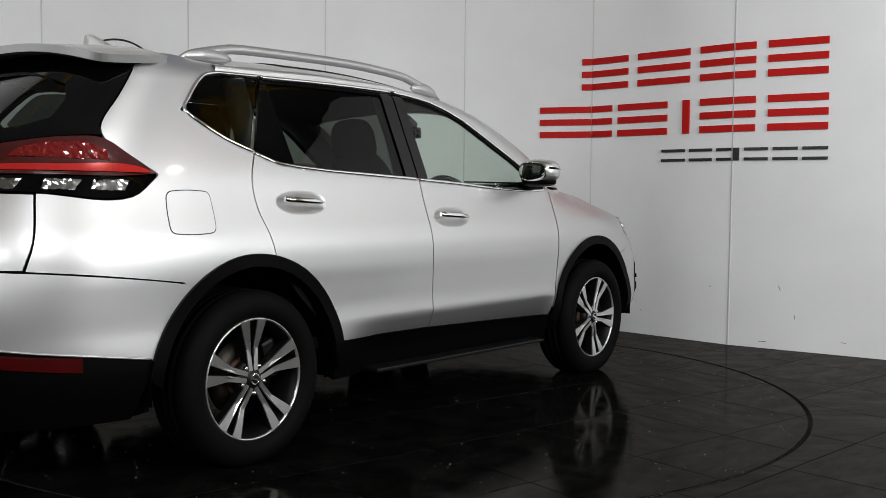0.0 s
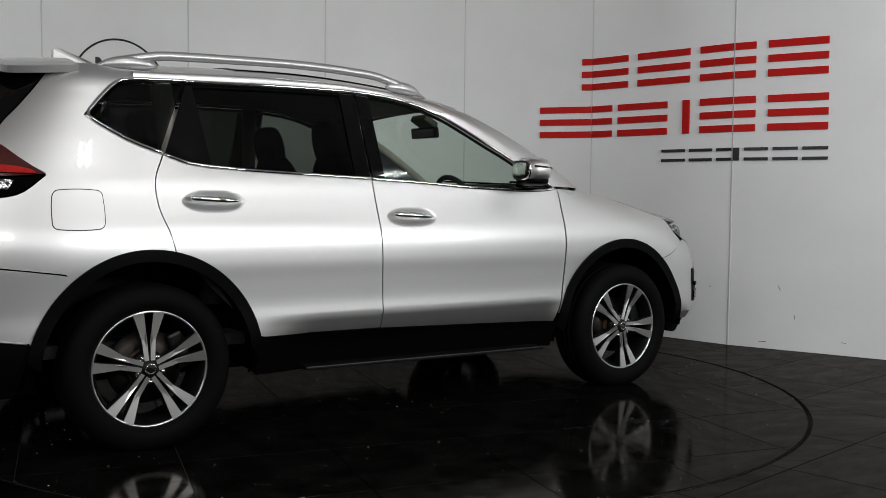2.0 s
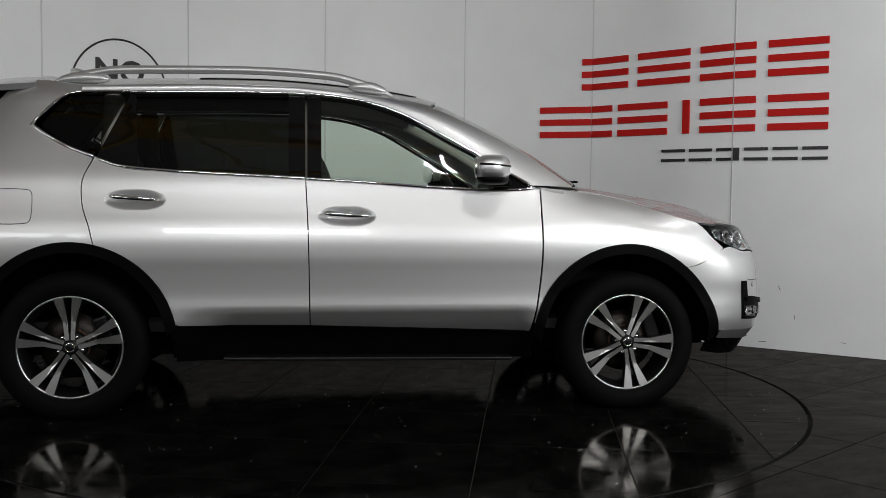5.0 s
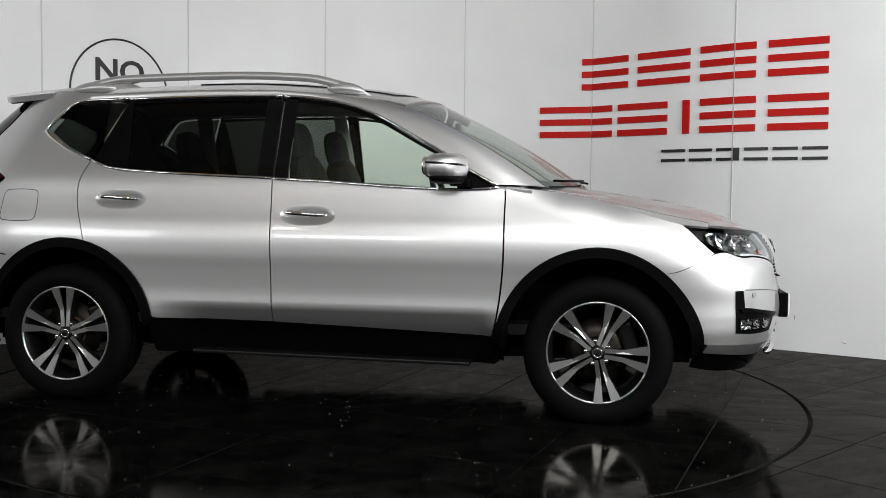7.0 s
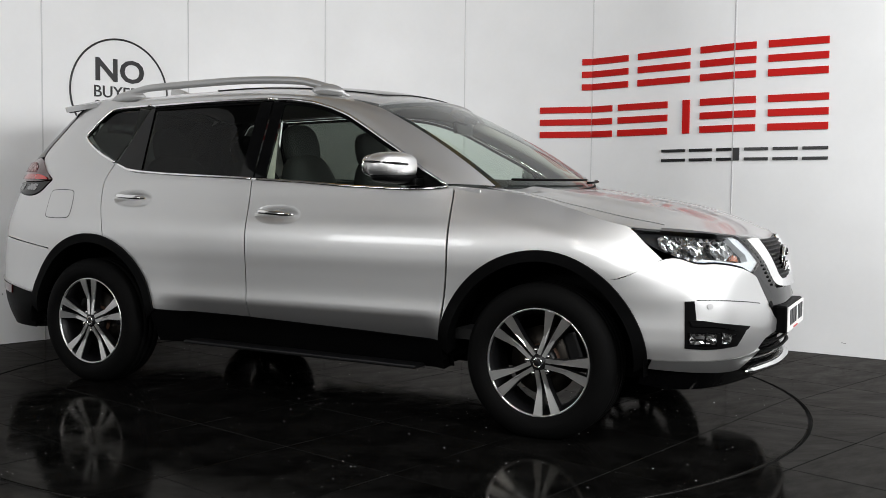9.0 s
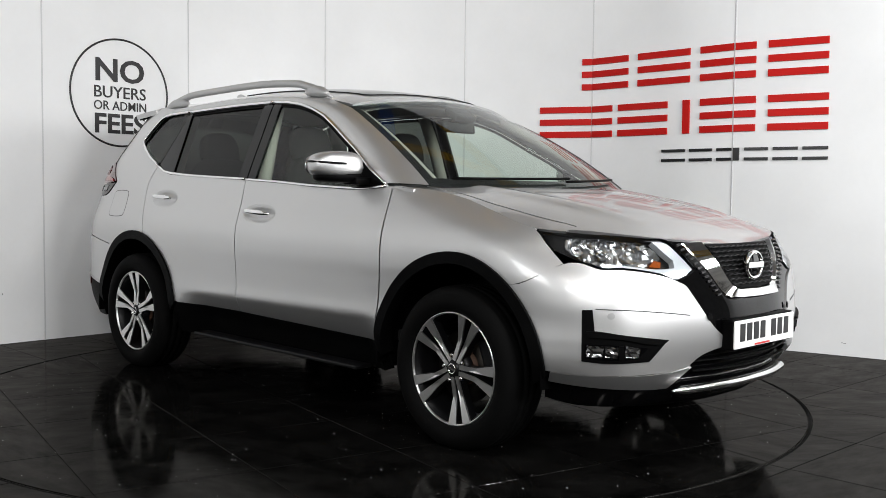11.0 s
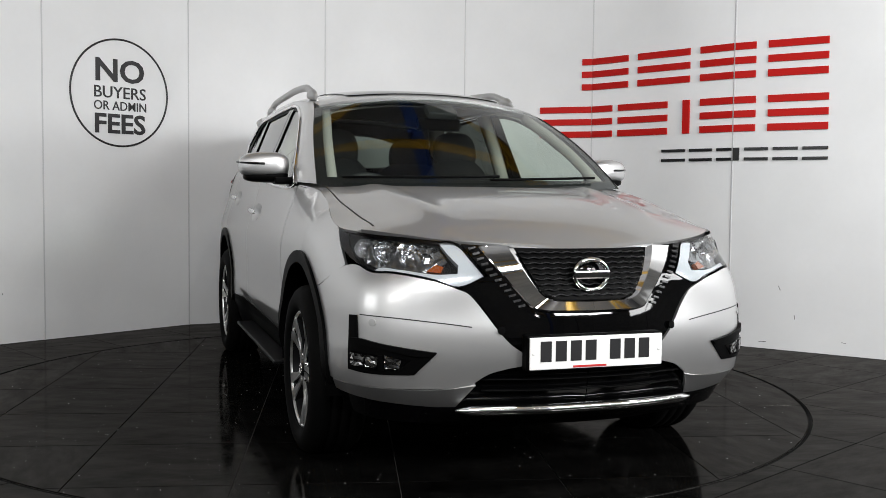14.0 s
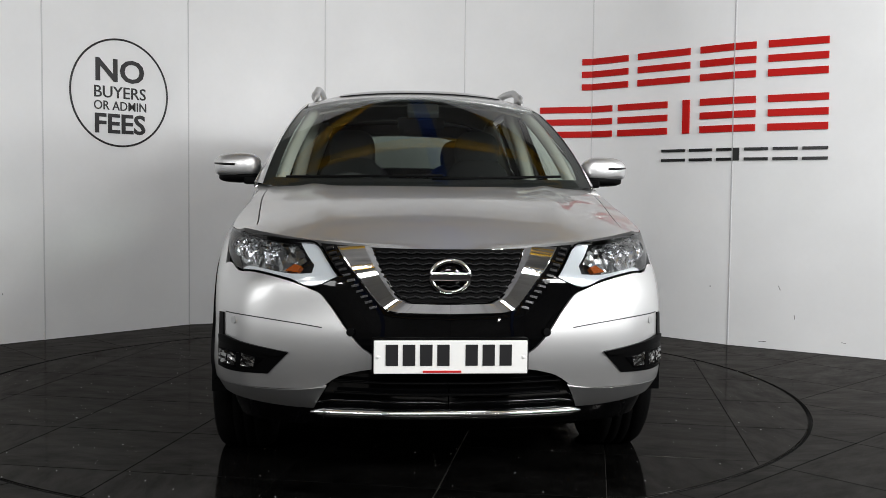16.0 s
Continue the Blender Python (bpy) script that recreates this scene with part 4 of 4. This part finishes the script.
for flip in SIDES:
    k = 1 if flip else -1
    X = np.linspace(0, 1, 31)
    top = [(-1.50 + 1.68 * t, k * (.572 - .012 * math.sin(math.pi * t)), float(roof_at(-1.50 + 1.68 * t, .57)[2]) + .004 + .062 * min(1, math.sin(math.pi * t) * 1.9) ** .75) for t in X]
    bm = tube(top, [.005 + .013 * min(1, math.sin(math.pi * t) * 5) for t in X], 12, 1.15)
    for x0, x1 in ((-1.47, -1.22), (-.05, .15)):
        foot = [(x0 + (x1 - x0) * t, k * .571, float(roof_at(x0 + (x1 - x0) * t, .57)[2]) + .018 + .012 * math.sin(math.pi * t)) for t in np.linspace(0, 1, 10)]
        f2 = tube(foot, [.006 + .018 * math.sin(math.pi * t) ** .6 for t in np.linspace(0, 1, 10)], 10, 1.3)
        me = bpy.data.meshes.new("tmp")
        f2.to_mesh(me)
        f2.free()
        bm.from_mesh(me)
        bpy.data.meshes.remove(me)
    cp("roof_rail", bm, SATIN, label="satin silver roof rail")

# door mirrors
for flip in SIDES:
    k = 1 if flip else -1

    def blob(cx, cy, cz, rx, ry, rz, p=.55, n=28, m=16, cut=None):
        bm = bmesh.new()
        bmesh.ops.create_uvsphere(bm, u_segments=n, v_segments=m, radius=1)
        for v in bm.verts:
            c = [math.copysign(abs(q) ** p, q) for q in v.co]
            L = (abs(c[0]) ** 3 + abs(c[1]) ** 3 + abs(c[2]) ** 3) ** (1 / 3)
            c = [q / L for q in c]
            if cut is not None and c[2] < cut:
                c[2] = cut
            taper = 1 - .22 * max(0, -k * c[1] * -1) * (1 if c[0] > 0 else .3)
            v.co = (cx + rx * c[0] * taper - .02 * (k * c[1]), cy + ry * c[1], cz + rz * c[2] * (1 - .10 * max(0, k * c[1])))
        for f in bm.faces:
            f.smooth = True
        return bm
    cap = cp("door_mirror", blob(.635, k * .925, 1.205, .088, .118, .066, cut=-.75), PAINT, label="silver door mirror with black base")
    cp("mirror_base", blob(.64, k * .915, 1.152, .078, .105, .030), CLAD, cap)
    cp("mirror_arm", bx((.10, .12, .035), (.69, k * .825, 1.132), (0, 0, 0), .012), CLAD, cap)
    cp("mirror_glass", blob(.556, k * .925, 1.205, .012, .100, .055), CHROME, cap)
    cp("repeater", tube([(.552, k * 1.035, 1.222), (.60, k * 1.044, 1.22), (.66, k * 1.030, 1.216), (.71, k * .985, 1.213), (.722, k * .93, 1.211)], .0055, 8), GLOSS_BLACK, cap)

# headlamps
for flip in SIDES:
    k = 1 if flip else -1
    outline = [(1.782, .940), (1.88, .934), (1.984, .926), (2.12, .919), (2.23, .910), (2.335, .900), (2.385, .855), (2.445, .790), (2.351, .750), (2.27, .777), (2.12, .800), (2.04, .800), (1.96, .822), (1.845, .876)]
    lamp = cp("headlamp", sheet(side_at, outline, off=-.045, depth=-.045, res=.03, flip=flip), DARK_METAL, label="clear headlamp with chrome reflectors and white light band")
    cp("lens", sheet(side_at, outline, off=.001, depth=.004, res=.025, flip=flip), LENS, lamp)
    cp("light_band", sheet(side_at, [(2.265, .902), (2.33, .896), (2.38, .853), (2.437, .791), (2.351, .754), (2.27, .780), (2.12, .803), (2.04, .803), (2.05, .812), (2.13, .812), (2.27, .797), (2.345, .800), (2.345, .83), (2.30, .868)], off=-.012, depth=.03, res=.02, flip=flip), WHITE_BAND, lamp)
    for s, z, r in ((1.965, .876, .036), (2.06, .866, .040), (2.17, .857, .042)):
        p = side_at(s, z)
        n = skin_normals(side_at, np.array([[s, z]]))[0]
        way = (Vector(n) + Vector((1.2, 0, 0))).normalized()
        bm = spun([(.006, -.022), (r * .45, -.018), (r * .8, -.006), (r, .008), (r * 1.02, .006)], 18)
        for f in bm.faces:
            f.smooth = False
        m = Matrix.Translation(Vector(p) - way * .026) @ way.to_track_quat("Y", "Z").to_matrix().to_4x4()
        bmesh.ops.transform(bm, matrix=m, verts=bm.verts)
        bmesh.ops.create_uvsphere(bm, u_segments=10, v_segments=8, radius=r * .26, matrix=Matrix.Translation(Vector(p) - way * .034))
        if flip:
            bmesh.ops.scale(bm, vec=(1, -1, 1), verts=bm.verts)
        cp("reflector", bm, REFLECTOR, lamp)
    V, F, N = sheet(side_at, [(1.90, .918), (2.12, .910), (2.25, .895), (2.30, .85), (2.235, .808), (2.08, .815), (1.98, .835), (1.90, .875)], off=-.034, depth=.0, res=.017, flip=flip)
    grid = np.random.RandomState(4).normal(0, .0024, (len(V), 3))
    field = mesh_of([np.array(v) + g for v, g in zip(V, grid)], F, SMOKED, smooth=False)
    cp("reflector_field", field, SMOKED, lamp)
    cp("indicator", sheet(side_at, [(2.235, .812), (2.262, .836), (2.292, .828), (2.285, .806)], off=-.022, depth=.02, res=.02, flip=flip), AMBER, lamp)
    # fog lamp and its black frame
    frame_poly = [(1.974, .640), (2.010, .642), (2.018, .560), (2.10, .549), (2.288, .521), (2.215, .443), (2.06, .439), (1.975, .445)]
    fog = cp("fog_lamp", sheet(side_at, frame_poly, off=.005, depth=.01, res=.025, flip=flip), CLAD, label="fog lamp in a black plastic frame")
    cp("bulb_lens", sheet(side_at, [(1.985, .513), (2.08, .510), (2.205, .497), (2.165, .457), (2.06, .453), (1.99, .460)], off=.008, depth=.006, res=.02, flip=flip), GLOSS_BLACK, fog)
    for j, (s0, s1) in enumerate(((1.992, 2.05), (2.055, 2.10), (2.122, 2.175))):
        V, F, N = sheet(side_at, [(s0, .508), (s1, .504 - .004 * j), (s1 - .006, .462), (s0, .464)], off=.0105, depth=.002, res=.010, flip=flip)
        jit = np.random.RandomState(j + 3).normal(0, .0010, (len(V), 3))
        cp("bulb", mesh_of([np.array(v) + g for v, g in zip(V, jit)], F, SMOKED, smooth=False), SMOKED, fog)
    cp("bulb_divider", sheet(side_at, [(2.10, .508), (2.115, .507), (2.12, .455), (2.10, .455)], off=.012, depth=.004, flip=flip), CLAD, fog)
    cp("fog_ledge", sheet(side_at, [(2.025, .562), (2.10, .551), (2.288, .524), (2.27, .512), (2.10, .533), (2.0, .538), (1.99, .56)], off=.014, depth=.012, res=.025, flip=flip), CLAD, fog)
    # the crease is only a thin black line, its shade put into colour
    cp("crease_shade", sheet(side_at, band([(2.02, .645), (2.15, .640), (2.30, .625), (2.40, .612)], .004), off=.0015, depth=.002, res=.02, flip=flip), INK)
    cp("parking_sensor", sheet(side_at, [(2.073 + .013 * math.cos(a), .62 + .013 * math.sin(a)) for a in np.linspace(0, 6.283, 18, False)], off=.004, depth=.004, res=.01), SATIN) if not flip else cp("parking_sensor", sheet(side_at, [(2.073 + .013 * math.cos(a), .62 + .013 * math.sin(a)) for a in np.linspace(0, 6.283, 18, False)], off=.004, depth=.004, res=.01, flip=True), SATIN)
    cp("parking_sensor", sheet(side_at, [(2.50 + .014 * math.cos(a), .60 + .014 * math.sin(a)) for a in np.linspace(0, 6.283, 18, False)], off=.006, depth=.004, res=.01, flip=flip), CLAD)

# grille
grille = cp("grille", both(side_at, [(2.345, .902), (2.392, .855), (2.452, .792), (2.36, .747), (2.39, .722), (2.418, .70), (2.543, .55), (2.585, .53), (2.61, .505), (2.842, .505), (2.842, .885), (2.55, .890)], off=-.006, depth=.01), GLOSS_BLACK, label="black grille with a chrome v-shaped frame")


def eased(line, n):
    """n points along a line that bends smoothly through its corners."""
    L = np.array(line, float)
    at = np.concatenate([[0], np.cumsum(np.hypot(*np.diff(L, axis=0).T))])
    k = np.linspace(0, at[-1], n)
    out = np.stack([np.interp(k, at, L[:, 0]), np.interp(k, at, L[:, 1])], 1)
    for i in range(6):
        out[1:-1] = (out[:-2] + 2 * out[1:-1] + out[2:]) / 4
    return out


def vee_frame(flip):
    """A lofted v: a sloped outer face, a broad flat face and a bevelled inner edge, each crisp against the next."""
    inner = eased([(2.545, .886), (2.60, .80), (2.655, .725), (2.70, .706), (2.842, .702)], 70)
    outer = eased([(2.405, .893), (2.50, .795), (2.57, .715), (2.61, .675), (2.66, .663), (2.842, .660)], 70)
    rows = []
    k = np.clip((np.arange(70) - 34) / 14, 0, 1)
    k = k * k * (3 - 2 * k)
    for w, arm, foot in ((0, -.012, -.012), (0, -.008, .010), (.08, -.004, .020), (.80, .012, .012), (1, 0, .002), (1, -.012, -.012)):
        uv = outer + (inner - outer) * w
        rows.append(side_at(uv[:, 0], uv[:, 1]) + skin_normals(side_at, uv) * (arm + (foot - arm) * k)[:, None])
    V, F = [], []
    for a, b in zip(rows, rows[1:]):
        k = len(V)
        V += list(a) + list(b)
        F += [(k + i, k + i + 1, k + 71 + i, k + 70 + i) for i in range(69)]
    bm = bmesh.new()
    vs = [bm.verts.new(tuple(np.array(p) * (1, -1 if flip else 1, 1))) for p in V]
    for q in F:
        bm.faces.new([vs[i] for i in q]).smooth = True
    return bm


vee = vee_frame(False)
half = bpy.data.meshes.new("half")
other = vee_frame(True)
other.to_mesh(half)
other.free()
vee.from_mesh(half)
bpy.data.meshes.remove(half)
cp("vee_frame", vee, CHROME, grille, "chrome v-shaped frame")
cp("grille_back", both(side_at, [(2.555, .884), (2.605, .80), (2.66, .725), (2.705, .708), (2.842, .704), (2.842, .884)], off=-.002, depth=.003, res=.04), CLAD, grille)
for k in range(9):
    z = .722 + .0185 * k
    s0 = float(np.interp(z, (.70, .725, .80, .886), (2.70, 2.66, 2.605, 2.552)))
    pts = []
    for s in np.linspace(s0, 2 * 2.842 - s0, 41):
        flipped = s > 2.842
        q = side_at(min(s, 5.684 - s), z + .0028 * math.sin(s * 130))
        pts.append((q[0] + .004, q[1] * (-1 if flipped else 1), q[2]))
    cp("grille_bar", tube(pts, .0042, 6, .8), DARK_METAL, grille)
for k in range(12):
    for flip in SIDES:
        a, b = np.array((2.378, .892)), np.array((2.580, .675))
        c = a + (b - a) * (k + .5) / 12
        cp("grille_step", sheet(side_at, [tuple(c + d) for d in ((-.013, .003), (.012, .008), (.014, .001), (-.010, -.005))], off=.001, depth=.01, flip=flip), STEP_GREY, grille)
ring_pts = [(2.262, .066 * math.cos(a), .793 + .054 * math.sin(a)) for a in np.linspace(0, 2 * math.pi, 40, False)]
badge = cp("badge", tube(ring_pts, .0085, 10, closed=True), CHROME, grille, "plain round chrome badge")
cp("badge_bar", bx((.012, .138, .028), (2.268, 0, .793), bevel=.004), CHROME, badge)
cp("badge_back", spun([(0, 2.246), (.064, 2.246), (.064, 2.252), (0, 2.252)], 32, "x"), GLOSS_BLACK, badge).location = (0, 0, .793)
for z in (.385, .425):
    pts = []
    for s in np.linspace(2.40 + (.385 - .345) , 5.684 - 2.44, 33):
        q = side_at(min(s, 5.684 - s), z)
        pts.append((q[0] - .016, q[1] * (-1 if s > 2.842 else 1), q[2]))
    cp("lower_grille_bar", tube(pts, .010, 8, .5), CLAD, label="black lower grille bar")
pts = []
for s in np.linspace(2.345, 5.684 - 2.345, 61):
    q = side_at(min(s, 5.684 - s), .312)
    pts.append((q[0] - .006, q[1] * (-1 if s > 2.842 else 1), .311 + .004 * math.cos(4 * (s - 2.842))))
strip = tube(pts, [.004 + .016 * min(1, 6 * math.sin(math.pi * k / 60)) for k in range(61)], 12, .95)
cp("chrome_strip", strip, POLISHED, label="polished metal skid strip")
plate = cp("number_plate", bx((.008, .522, .113), (2.318, 0, .525), bevel=.003), PLATE_WHITE, label="white number plate with black marks")
cp("plate_holder", bx((.05, .535, .125), (2.288, 0, .525), bevel=.008), CLAD, plate)
for y in (-.20, -.142, -.084, -.026, .070, .128, .186):
    cp("mark", bx((.003, .042, .072), (2.323, y, .532), bevel=.001), INK, plate)
cp("dealer_mark", bx((.003, .13, .007), (2.323, -.03, .476)), RED_INK, plate)
for y in (-.247, .247):
    cp("screw", spun([(0, 2.322), (.006, 2.324), (.007, 2.32)], 12, "x"), PLATE_WHITE, plate).location = (0, y, .525)


# wheels
def wheel(x, k, turn, z):
    w = cp("wheel", spun([(.222, .19), (.214, .16), (.214, .05), (.226, .022), (.232, .012)], 64), DARK_METAL, label="black and machined alloy wheel")
    w.location = OFF + Vector((x, k * .880, z))
    w.rotation_euler = (0, 0, 0 if k < 0 else math.pi)
    prof = [(.236, .020), (.244, .004), (.262, -.012), (.285, -.017), (.312, -.014), (.333, -.002), (.346, .016), (.3515, .034), (.3515, .058), (.344, .060), (.344, .066), (.352, .068), (.352, .098), (.344, .100), (.344, .106),
            (.352, .108), (.352, .138), (.344, .14), (.344, .146), (.3515, .148), (.3515, .172), (.346, .19), (.33, .212), (.26, .212), (.236, .19)]
    tyre = spun(prof, 96)
    for v in tyre.verts:
        v.co.z = max(v.co.z, -z + .001)
    part("tyre", tyre, RUBBER, w, "black road tyre")
    part("rim_lip", spun([(.233, .012), (.234, .005), (.239, .002), (.243, .005), (.244, .014)], 80), ALLOY, w)
    back = bmesh.new()
    for i in range(5):
        c = math.radians(turn + 72 * i)
        for sgn in (-1, 1):
            arm = [(.034, sgn * .004), (.034, sgn * .022), (.12, sgn * .029), (.233, sgn * .066), (.234, sgn * .020), (.12, sgn * .0075)]
            for dark in (0, 1):
                bm = bmesh.new() if not dark else back
                y0, y1 = ((.006, .012) if not dark else (.0125, .050))
                rows = []
                for y in (y0, y1):
                    row = []
                    for r, t in arm:
                        rr, tt = r, t * (1.0 if not dark else 1.06)
                        sag = .012 * math.sin(math.pi * min(1, r / .234)) ** 2 + (.0 if r > .1 else .004)
                        row.append(bm.verts.new((rr * math.cos(c) - tt * math.sin(c), y + sag - .004 * (r > .2), rr * math.sin(c) + tt * math.cos(c))))
                    rows.append(row)
                bm.faces.new(rows[0])
                bm.faces.new(rows[1][::-1])
                for j in range(6):
                    bm.faces.new((rows[0][j], rows[0][(j + 1) % 6], rows[1][(j + 1) % 6], rows[1][j]))
                if not dark:
                    part("spoke", bm, ALLOY, w, "machined alloy spoke")
    part("spoke_back", back, DARK_METAL, w)
    part("hub", spun([(0, .004), (.026, .004), (.030, .008), (.034, .012), (.060, .026), (.072, .030), (.075, .06)], 32), DARK_METAL, w)
    part("hub_badge", spun([(.017, .004), (.019, .0015), (.022, .0015), (.0235, .004)], 24), CHROME, w)
    part("hub_badge_bar", bx((.046, .003, .008), (0, .003, 0), (0, 25, 0)), CHROME, w)
    for i in range(5):
        c = math.radians(turn + 36 + 72 * i)
        nut = spun([(0, .012), (.008, .012), (.0105, .016), (.0105, .034)], 6)
        bmesh.ops.translate(nut, vec=(.056 * math.cos(c), 0, .056 * math.sin(c)), verts=nut.verts)
        part("wheel_nut", nut, CHROME, w)
    part("brake_disc", spun([(.07, .085), (.155, .085), (.155, .105), (.07, .105)], 48), BRAKE, w)
    part("brake_hat", spun([(0, .07), (.078, .07), (.08, .10)], 32), RUST, w)
    part("caliper", bx((.07, .06, .16), (.145 if k < 0 else -.145, .095, .06), (0, -20 if k < 0 else 20, 0), .014), DARK_METAL, w)


wheel(FX, -1, 66, .338)
wheel(RX, -1, 92, .341)
wheel(FX, 1, 40, .338)
wheel(RX, 1, 15, .341)


# cabin
def pillow(cx, cy, cz, rx, ry, rz, lean, taper):
    """A stuffed cushion: a rounded block that narrows upwards."""
    bm = bmesh.new()
    bmesh.ops.create_uvsphere(bm, u_segments=28, v_segments=18, radius=1)
    for v in bm.verts:
        L = (abs(v.co.x) ** 3.2 + abs(v.co.y) ** 3.2 + abs(v.co.z) ** 3.2) ** (1 / 3.2)
        c = v.co / L
        v.co = (c.x * rx, c.y * ry * (1 - taper * max(0, c.z)), c.z * rz)
    bmesh.ops.transform(bm, matrix=pose(cx, cy, cz, 0, lean, 0), verts=bm.verts)
    for f in bm.faces:
        f.smooth = True
    return bm


def seat(x, y, w=.50):
    s = cp("seat", bx((.50, w, .16), (x + .16, y, .66), (0, -6, 0), .05), CABIN, label="dark cloth seat")
    part("backrest", pillow(x - .17, y, .97, .085, w * .5, .33, -14, .25), CABIN, s)
    part("headrest", pillow(x - .262, y, 1.335, .055, .135, .115, -12, .1), CABIN, s)
    for k in (-.06, .06):
        part("headrest_post", tube([(x - .25, y + k, 1.2), (x - .262, y + k, 1.3)], .006), CHROME, s)


seat(.0, -.37)
seat(.0, .37)
seat(-.95, -.36, .62)
seat(-.95, .36, .62)
cp("cabin_floor", bx((3.2, 1.5, .05), (-.35, 0, .42)), CABIN)
dash = bx((.42, 1.42, .34), (.93, 0, .93), (0, 10, 0), .07)
box(dash, (.22, .44, .07), (.80, -.37, 1.09), (0, 8, 0), .03)
cp("dashboard", dash, DASH)
cp("steering_wheel", tube([(.545 + .07 * math.sin(a) * -1, -.37 + .185 * math.cos(a), 1.0 + .17 * math.sin(a)) for a in np.linspace(0, 2 * math.pi, 32, False)], .015, 8, closed=True), DASH)
cp("steering_hub", bx((.06, .20, .10), (.57, -.37, .99), (0, 22, 0), .025), DASH)
for flip in SIDES:
    k = 1 if flip else -1
    cp("pillar_lining", tube([tuple(screen_at(k * .93, v) - np.array([.03, 0, .035])) for v in np.linspace(0, 1, 8)], .028, 8), LINER)
    cp("pillar_lining", tube([(-.25, k * .70, 1.12), (-.27, k * .64, 1.35), (-.30, k * .57, 1.56)], .04, 8), LINER)
    cp("pillar_lining", tube([(-1.2, k * .68, 1.2), (-1.2, k * .62, 1.38), (-1.2, k * .56, 1.54)], .05, 8), LINER)
    cp("door_lining", sheet(side_at, [(.85, 1.085), (.85, .45), (-.85, .45), (-1.2, .85), (-1.2, 1.16), (-.3, 1.12)], off=-.07, depth=.01, res=.08, flip=flip), DASH)

# ---- floor tiles ----

def cut_tile(cx, cy, turn, keep_in, rad):
    """A 0.61 m tile, cut along a circle of that radius; None where nothing is left."""
    h = .3033
    c, s = math.cos(turn), math.sin(turn)
    rim = resampled([(-h, -h), (h, -h), (h, h), (-h, h)], .02)
    P = [(cx + x * c - y * s, cy + x * s + y * c) for x, y in rim]
    ok = [(math.hypot(x, y) < rad) == keep_in for x, y in P]
    if all(ok):
        return "whole"
    if not any(ok):
        return None
    n = len(P)
    start = next(i for i in range(n) if ok[i] and not ok[i - 1])
    run = []
    i = start
    while ok[i % n] and len(run) < n:
        run.append(P[i % n])
        i += 1
    if len(run) < 3:
        return None
    a1, a0 = math.atan2(run[-1][1], run[-1][0]), math.atan2(run[0][1], run[0][0])
    d = (a0 - a1 + math.pi) % (2 * math.pi) - math.pi
    k = max(2, int(abs(d) * rad / .03))
    return run + [(rad * math.cos(a1 + d * j / k), rad * math.sin(a1 + d * j / k)) for j in range(k + 1)]


def tile_mesh(poly):
    bm = bmesh.new()
    mid = Vector((sum(p[0] for p in poly) / len(poly), sum(p[1] for p in poly) / len(poly)))
    rows = []
    for grow, z in ((1, -.010), (1, -.0012), (.9965, 0)):
        rows.append([bm.verts.new((mid.x + (x - mid.x) * grow, mid.y + (y - mid.y) * grow, z)) for x, y in poly])
    n = len(poly)
    for r in range(2):
        for i in range(n):
            bm.faces.new((rows[r][i], rows[r][(i + 1) % n], rows[r + 1][(i + 1) % n], rows[r + 1][i]))
    bm.faces.new(rows[2])
    bmesh.ops.recalc_face_normals(bm, faces=bm.faces)
    me = bpy.data.meshes.new("tile")
    bm.to_mesh(me)
    bm.free()
    me.materials.append(TILE)
    return me


WHOLE = tile_mesh([(-.3033, -.3033), (.3033, -.3033), (.3033, .3033), (-.3033, .3033)])


def lay(parent, turn, shift, keep_in, rad, reach, allowed):
    c, s = math.cos(turn), math.sin(turn)
    for i in range(-reach, reach):
        for j in range(-reach, reach):
            u, v = (i + .5) * .61 + shift[0], (j + .5) * .61 + shift[1]
            cx, cy = u * c - v * s, u * s + v * c
            if not allowed(cx, cy):
                continue
            got = cut_tile(cx, cy, turn, keep_in, rad)
            if got is None:
                continue
            if got == "whole":
                ob = new("tile", WHOLE)
                ob.parent = parent
                ob.matrix_basis = Matrix.Translation((cx, cy, 0)) @ Matrix.Rotation(turn, 4, "Z")
            else:
                ob = new("tile", tile_mesh(got))
                ob.parent = parent


def before_wall(x, y):
    return all((a + d * .6 - Vector((x, y, 0))).dot(out) > -.25 for a, d, out in WALLS[1:-2]) and abs(x) < 5.2 and y > -6.4


lay(turntable, math.radians(76.8), (0, 0), True, RING - .007, 5, lambda x, y: True)
lay(bpy.data.objects["floor"], math.radians(40), (.15, .1), False, RING + .015, 14, before_wall)


specks = bmesh.new()
rnd = random.Random(7)
for i in range(560):
    r, a, q = RING * math.sqrt(rnd.random()), rnd.uniform(0, 6.283), rnd.choice((.001, .0013, .0017, .0024))
    bmesh.ops.create_icosphere(specks, subdivisions=1, radius=q, matrix=Matrix.Translation((r * math.cos(a), r * math.sin(a), q * .4)) @ Matrix.Diagonal((rnd.uniform(.6, 1.8), 1, .5, 1)))
tagged(part("dust_specks", specks, SEAM, turntable), kind="stuff")


# ---- what moves ----
def motions():
    turns = [(t, 48.5 - 8.77 * t) for t in (0, 3, 6, 9, 12, 14.9)] + [(15.4, -86.1), (15.7, -88.1), (16.0, -89.0)]
    for thing in (turntable, car):
        walk(thing, [(t, pose(0, 0, 0, 0, 0, a)) for t, a in turns])


motions()
